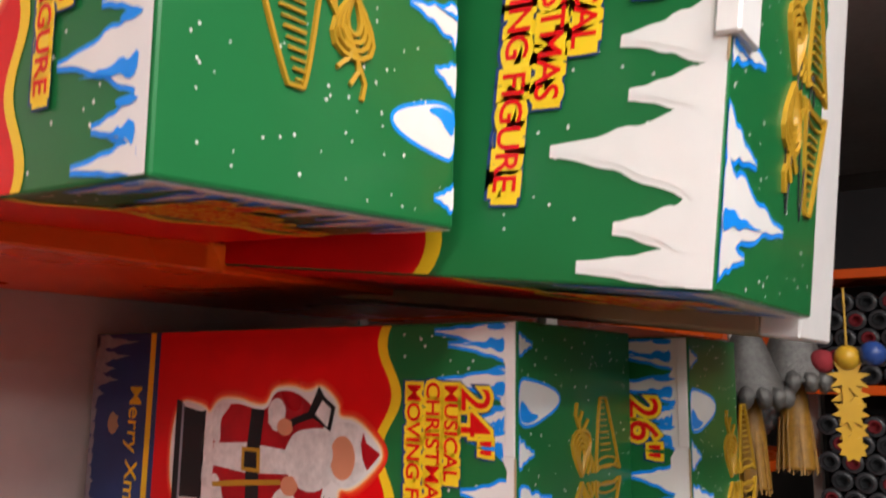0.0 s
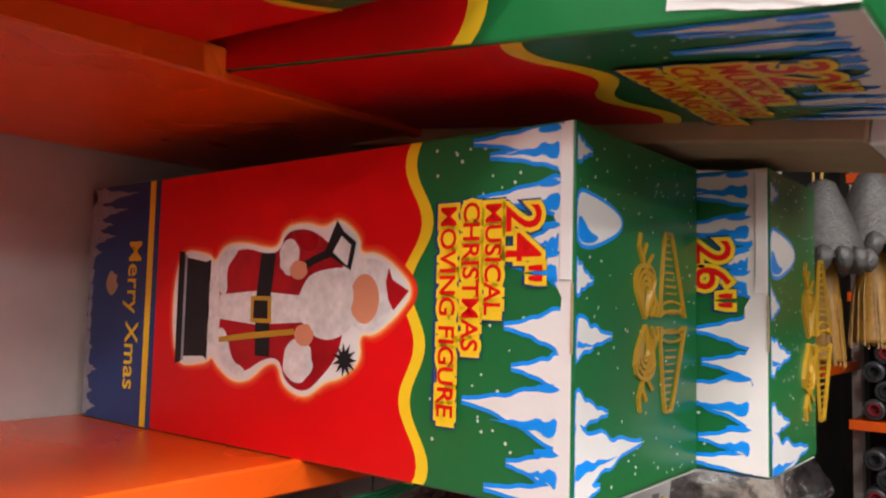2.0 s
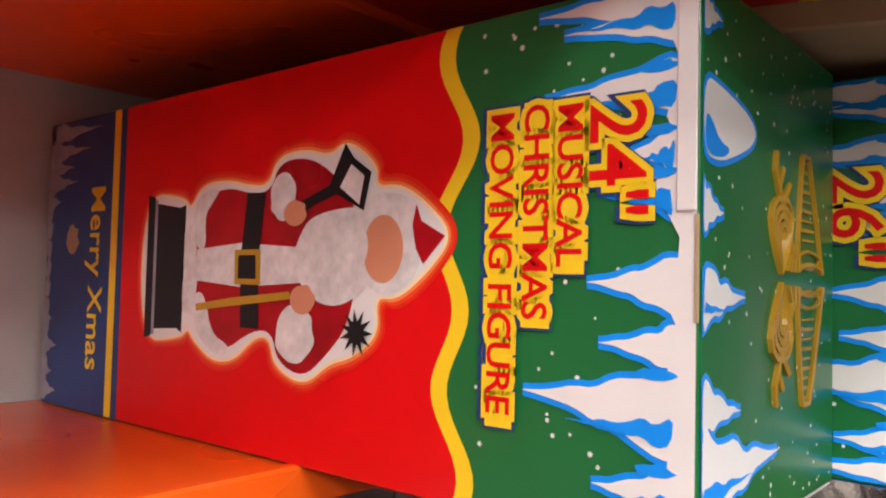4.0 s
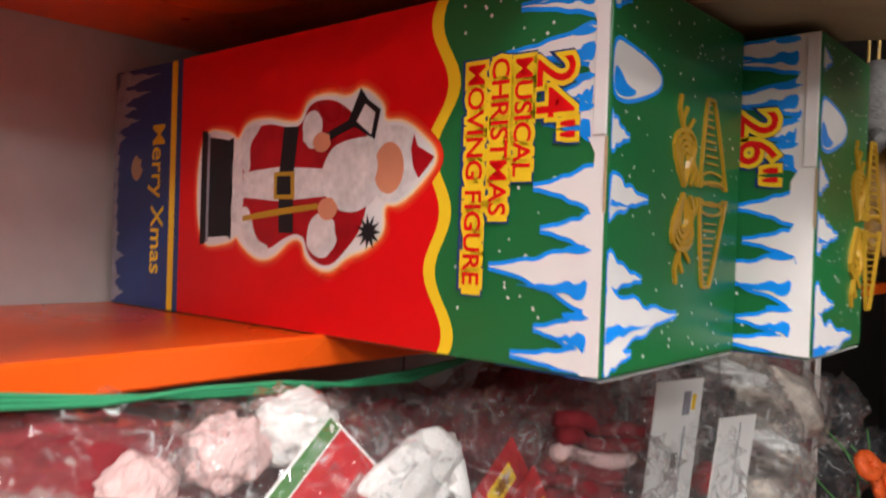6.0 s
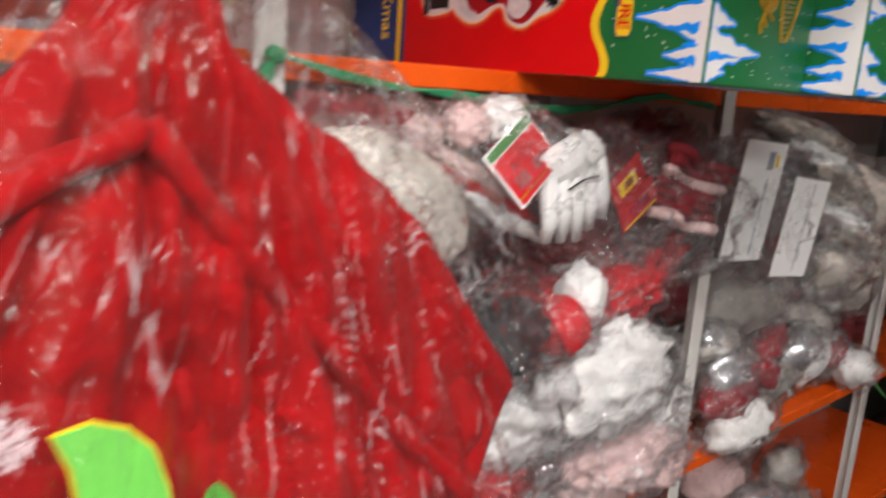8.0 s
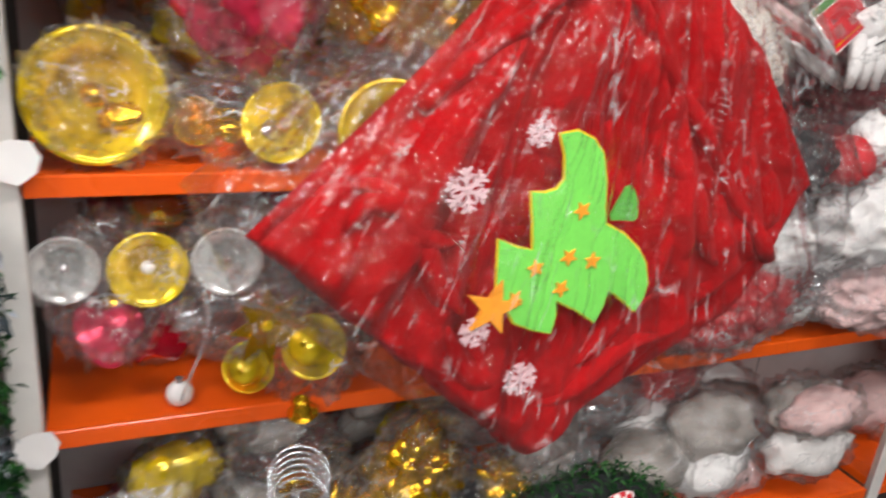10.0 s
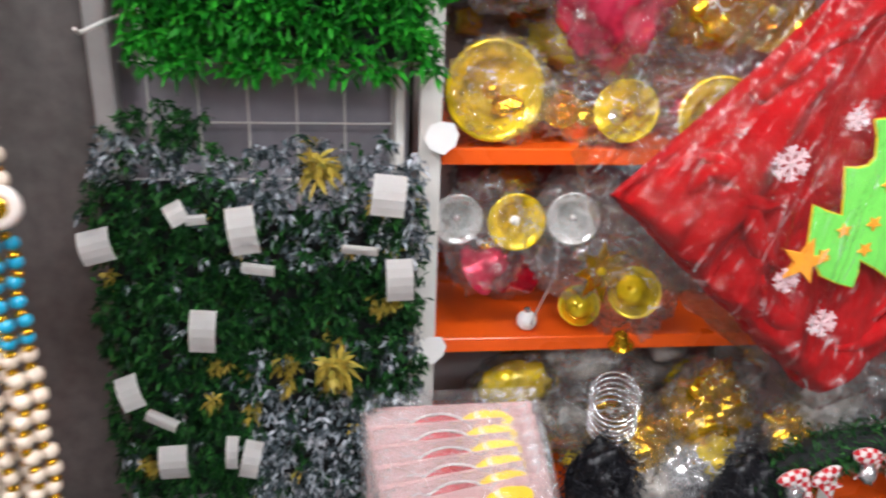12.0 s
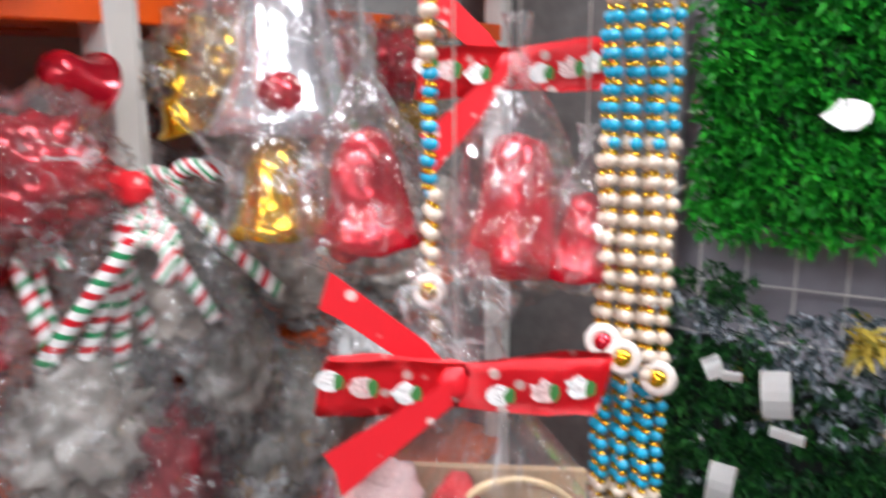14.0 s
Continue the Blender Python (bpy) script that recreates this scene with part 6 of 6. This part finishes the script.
for i, (y, z, tilt, ln) in enumerate(((-1.90, 1.385, 34, 0.115), (-1.935, 1.382, 22, 0.12), (-1.955, 1.37, 10, 0.12), (-1.925, 1.362, -4, 0.13), (-1.90, 1.365, -18, 0.13), (-1.885, 1.36, -30, 0.12), (-2.0, 1.37, 8, 0.18), (-1.985, 1.33, 16, 0.15))):
    candy_cane(pose(0.585 + 0.014 * i if i < 6 else 0.66 + 0.02 * (i - 6), y, z, tilt * 1.25, 6 - 3 * i, 30), ln)
cb = film_bag("candy_bag", "clear bag tied round a bunch of candy canes", pose(0.60, -1.925, 1.315), 0.07, 0.085, 0.085, 77, [(lump(0.012, 0.03, 0.015, 4, 0.3, 6, 3), RIBBON, "ribbon", pose(0.02, 0, 0.085))], FILM, 0.3)
part("hanging_cord", tube([(0, 0, 0.08), (-0.04, -0.015, 0.612)], 0.0005, 5), GREYGOODS, cb)

# loose outer bags over the costume cards
for i, (y, z, sy, sz) in enumerate(((-0.06, 1.34, 0.15, 0.075), (0.13, 1.29, 0.15, 0.10), (0.0, 1.13, 0.16, 0.07), (0.33, 1.27, 0.14, 0.12), (0.22, 0.92, 0.18, 0.10), (0.58, 1.25, 0.14, 0.13), (0.85, 1.18, 0.20, 0.14))):
    film_bag("costume_pack", "costume trims in a loose clear bag", pose(-0.215, y, z, -14 + 9 * (i % 3), 0, 0), 0.085, sy, sz, 170 + i * 1.9, [(lump(0.03, 0.06, 0.03, i + 0.3, 0.3, 7, 3), (REDCLOTH, WOOL, MAROON)[i % 3], "trim", pose(-0.05, 0.02, -0.03))], FILM, 0.30, 5, "costume pack")
# clear bags crowded on the corner shelf
for i in range(38):
    rng = random.Random(800 + i)
    x, z = 0.05 + 0.70 * rng.random(), (1.22, 1.02, 1.62, 1.38)[i % 4] + 0.12 * rng.random()
    film_bag("goods_pack", "glossy clear bag of mixed trimmings", pose(x, -1.97 + 0.03 * rng.random(), z, rng.uniform(-20, 20), rng.uniform(-20, 20), 0), 0.072, 0.05, 0.066, 210 + i * 1.3,
             [(lump(0.055, 0.035, 0.048, i + 0.7, 0.4, 8, 4, 0.3), (TAUPE, PAPER, WOOL, GOLD, TAUPE, KRAFT, CLEARCUP, REDGLOSS)[i % 8], "filling", None)], FILM, 0.35, 5)
# end shelf across the far aisle, stacked with rolls
unit = thing("shelf_unit", "dark end shelf stacked with clear film rolls", "shelf", pose(0, 0, 0), "orange shelf bays")
for z in (0.55, 0.95, 1.30, 1.66, 2.0):
    board = part("shelf_board", block(-0.24, 1.5, 2.02, 2.30, z - 0.022, z, 0.001), ORANGE, unit)
    part("front_lip", block(-0.24, 1.5, 2.008, 2.02, z - 0.026, z + 0.002, 0.002), ORANGE, board)
part("back_panel", block(-0.24, 1.5, 2.304, 2.316, 0.02, 2.3), BLACKCLOTH, unit, "dark back panel")
# rolls and cores coloured near-black for the unlit far end
for lv, z0 in enumerate((1.30, 0.95, 1.66)):
    for r in range(5):
        for c in range(11):
            rl = thing("film_roll", "roll of clear film, coloured dark for the shade there", "film roll", pose(-0.18 + 0.062 * c + (0.031 if r % 2 else 0), 2.03, z0 + 0.032 + 0.053 * r, -90, 0, 0), "film rolls")
            rl2 = part("wrap", lathe([(0.020, 0.0), (0.029, 0.0), (0.030, 0.004), (0.030, 0.25), (0.020, 0.25)], 14), ROLLFILM, rl, "", True)
            part("core", lathe([(0.0, 0.03), (0.013, 0.03), (0.013, 0.002), (0.0195, 0.002), (0.0195, 0.25), (0.0, 0.25)], 12), BLACKCLOTH if (r + c + lv) % 3 else MAROON, rl, "", True)

fill_goods(-0.33, 0.50, 0.305, 0.68, [REDCLOTH, WOOL, SILVER, PINKFUR, GREYGOODS], 61, 20, -0.55, -0.25, (0.08, 0.13), "clear bag of red and white costume parts")
fill_goods(-0.10, 0.50, 0.74, 0.98, [REDCLOTH, WOOL, WOOL, PINKFUR, SILVER], 62, 12, -0.34, -0.24, (0.07, 0.11), "clear bag of red and white costume parts")
fill_goods(0.56, 1.40, 0.305, 0.68, [SILVER, WOOL, GREYGOODS, PINKFUR], 63, 20, -0.55, -0.25, (0.08, 0.13), "crumpled pale film packs on the shelf")
fill_goods(0.56, 1.40, 0.74, 1.05, [SILVER, WOOL, GREYGOODS, MAROON], 64, 14, -0.34, -0.24, (0.07, 0.11), "crumpled pale film packs on the shelf")
fill_goods(0.60, 1.40, 1.455, 1.74, [BLACKCLOTH, GREYGOODS, BLACKCLOTH], 65, 14, -0.55, -0.30, (0.08, 0.12), "dark film packs on the shelf")
fill_goods(1.48, 2.0, 1.455, 1.74, [BLACKCLOTH, GREYGOODS, BLACKCLOTH], 66, 12, -0.55, -0.30, (0.08, 0.12), "dark film packs on the shelf")

# large film bags that hang over the front of the corner shelf
for i, (x, z, s) in enumerate(((0.68, 1.20, 0.075), (0.60, 1.12, 0.08), (0.50, 1.19, 0.075), (0.74, 1.08, 0.075), (0.42, 1.10, 0.08), (0.78, 1.30, 0.06))):
    t = film_bag("trim_bag", "large loose clear bag of pale trimmings", pose(x, -1.935, z, 0, 0, 12 * (i % 3)), s, 0.045, s * 1.1, 260 + i * 2.1,
                 [(lump(s * 0.8, 0.035, s * 0.8, i + 3.7, 0.5, 9, 4, 0.4), (GREYGOODS, MAROON, GREYGOODS, KRAFT, GREYGOODS, REDGLOSS)[i], "filling", None)], FILM, 0.4, 5)
    part("hanging_cord", tube([(0, 0, s), (0, -0.045, s + 0.12)], 0.0006, 5), GREYGOODS, t)
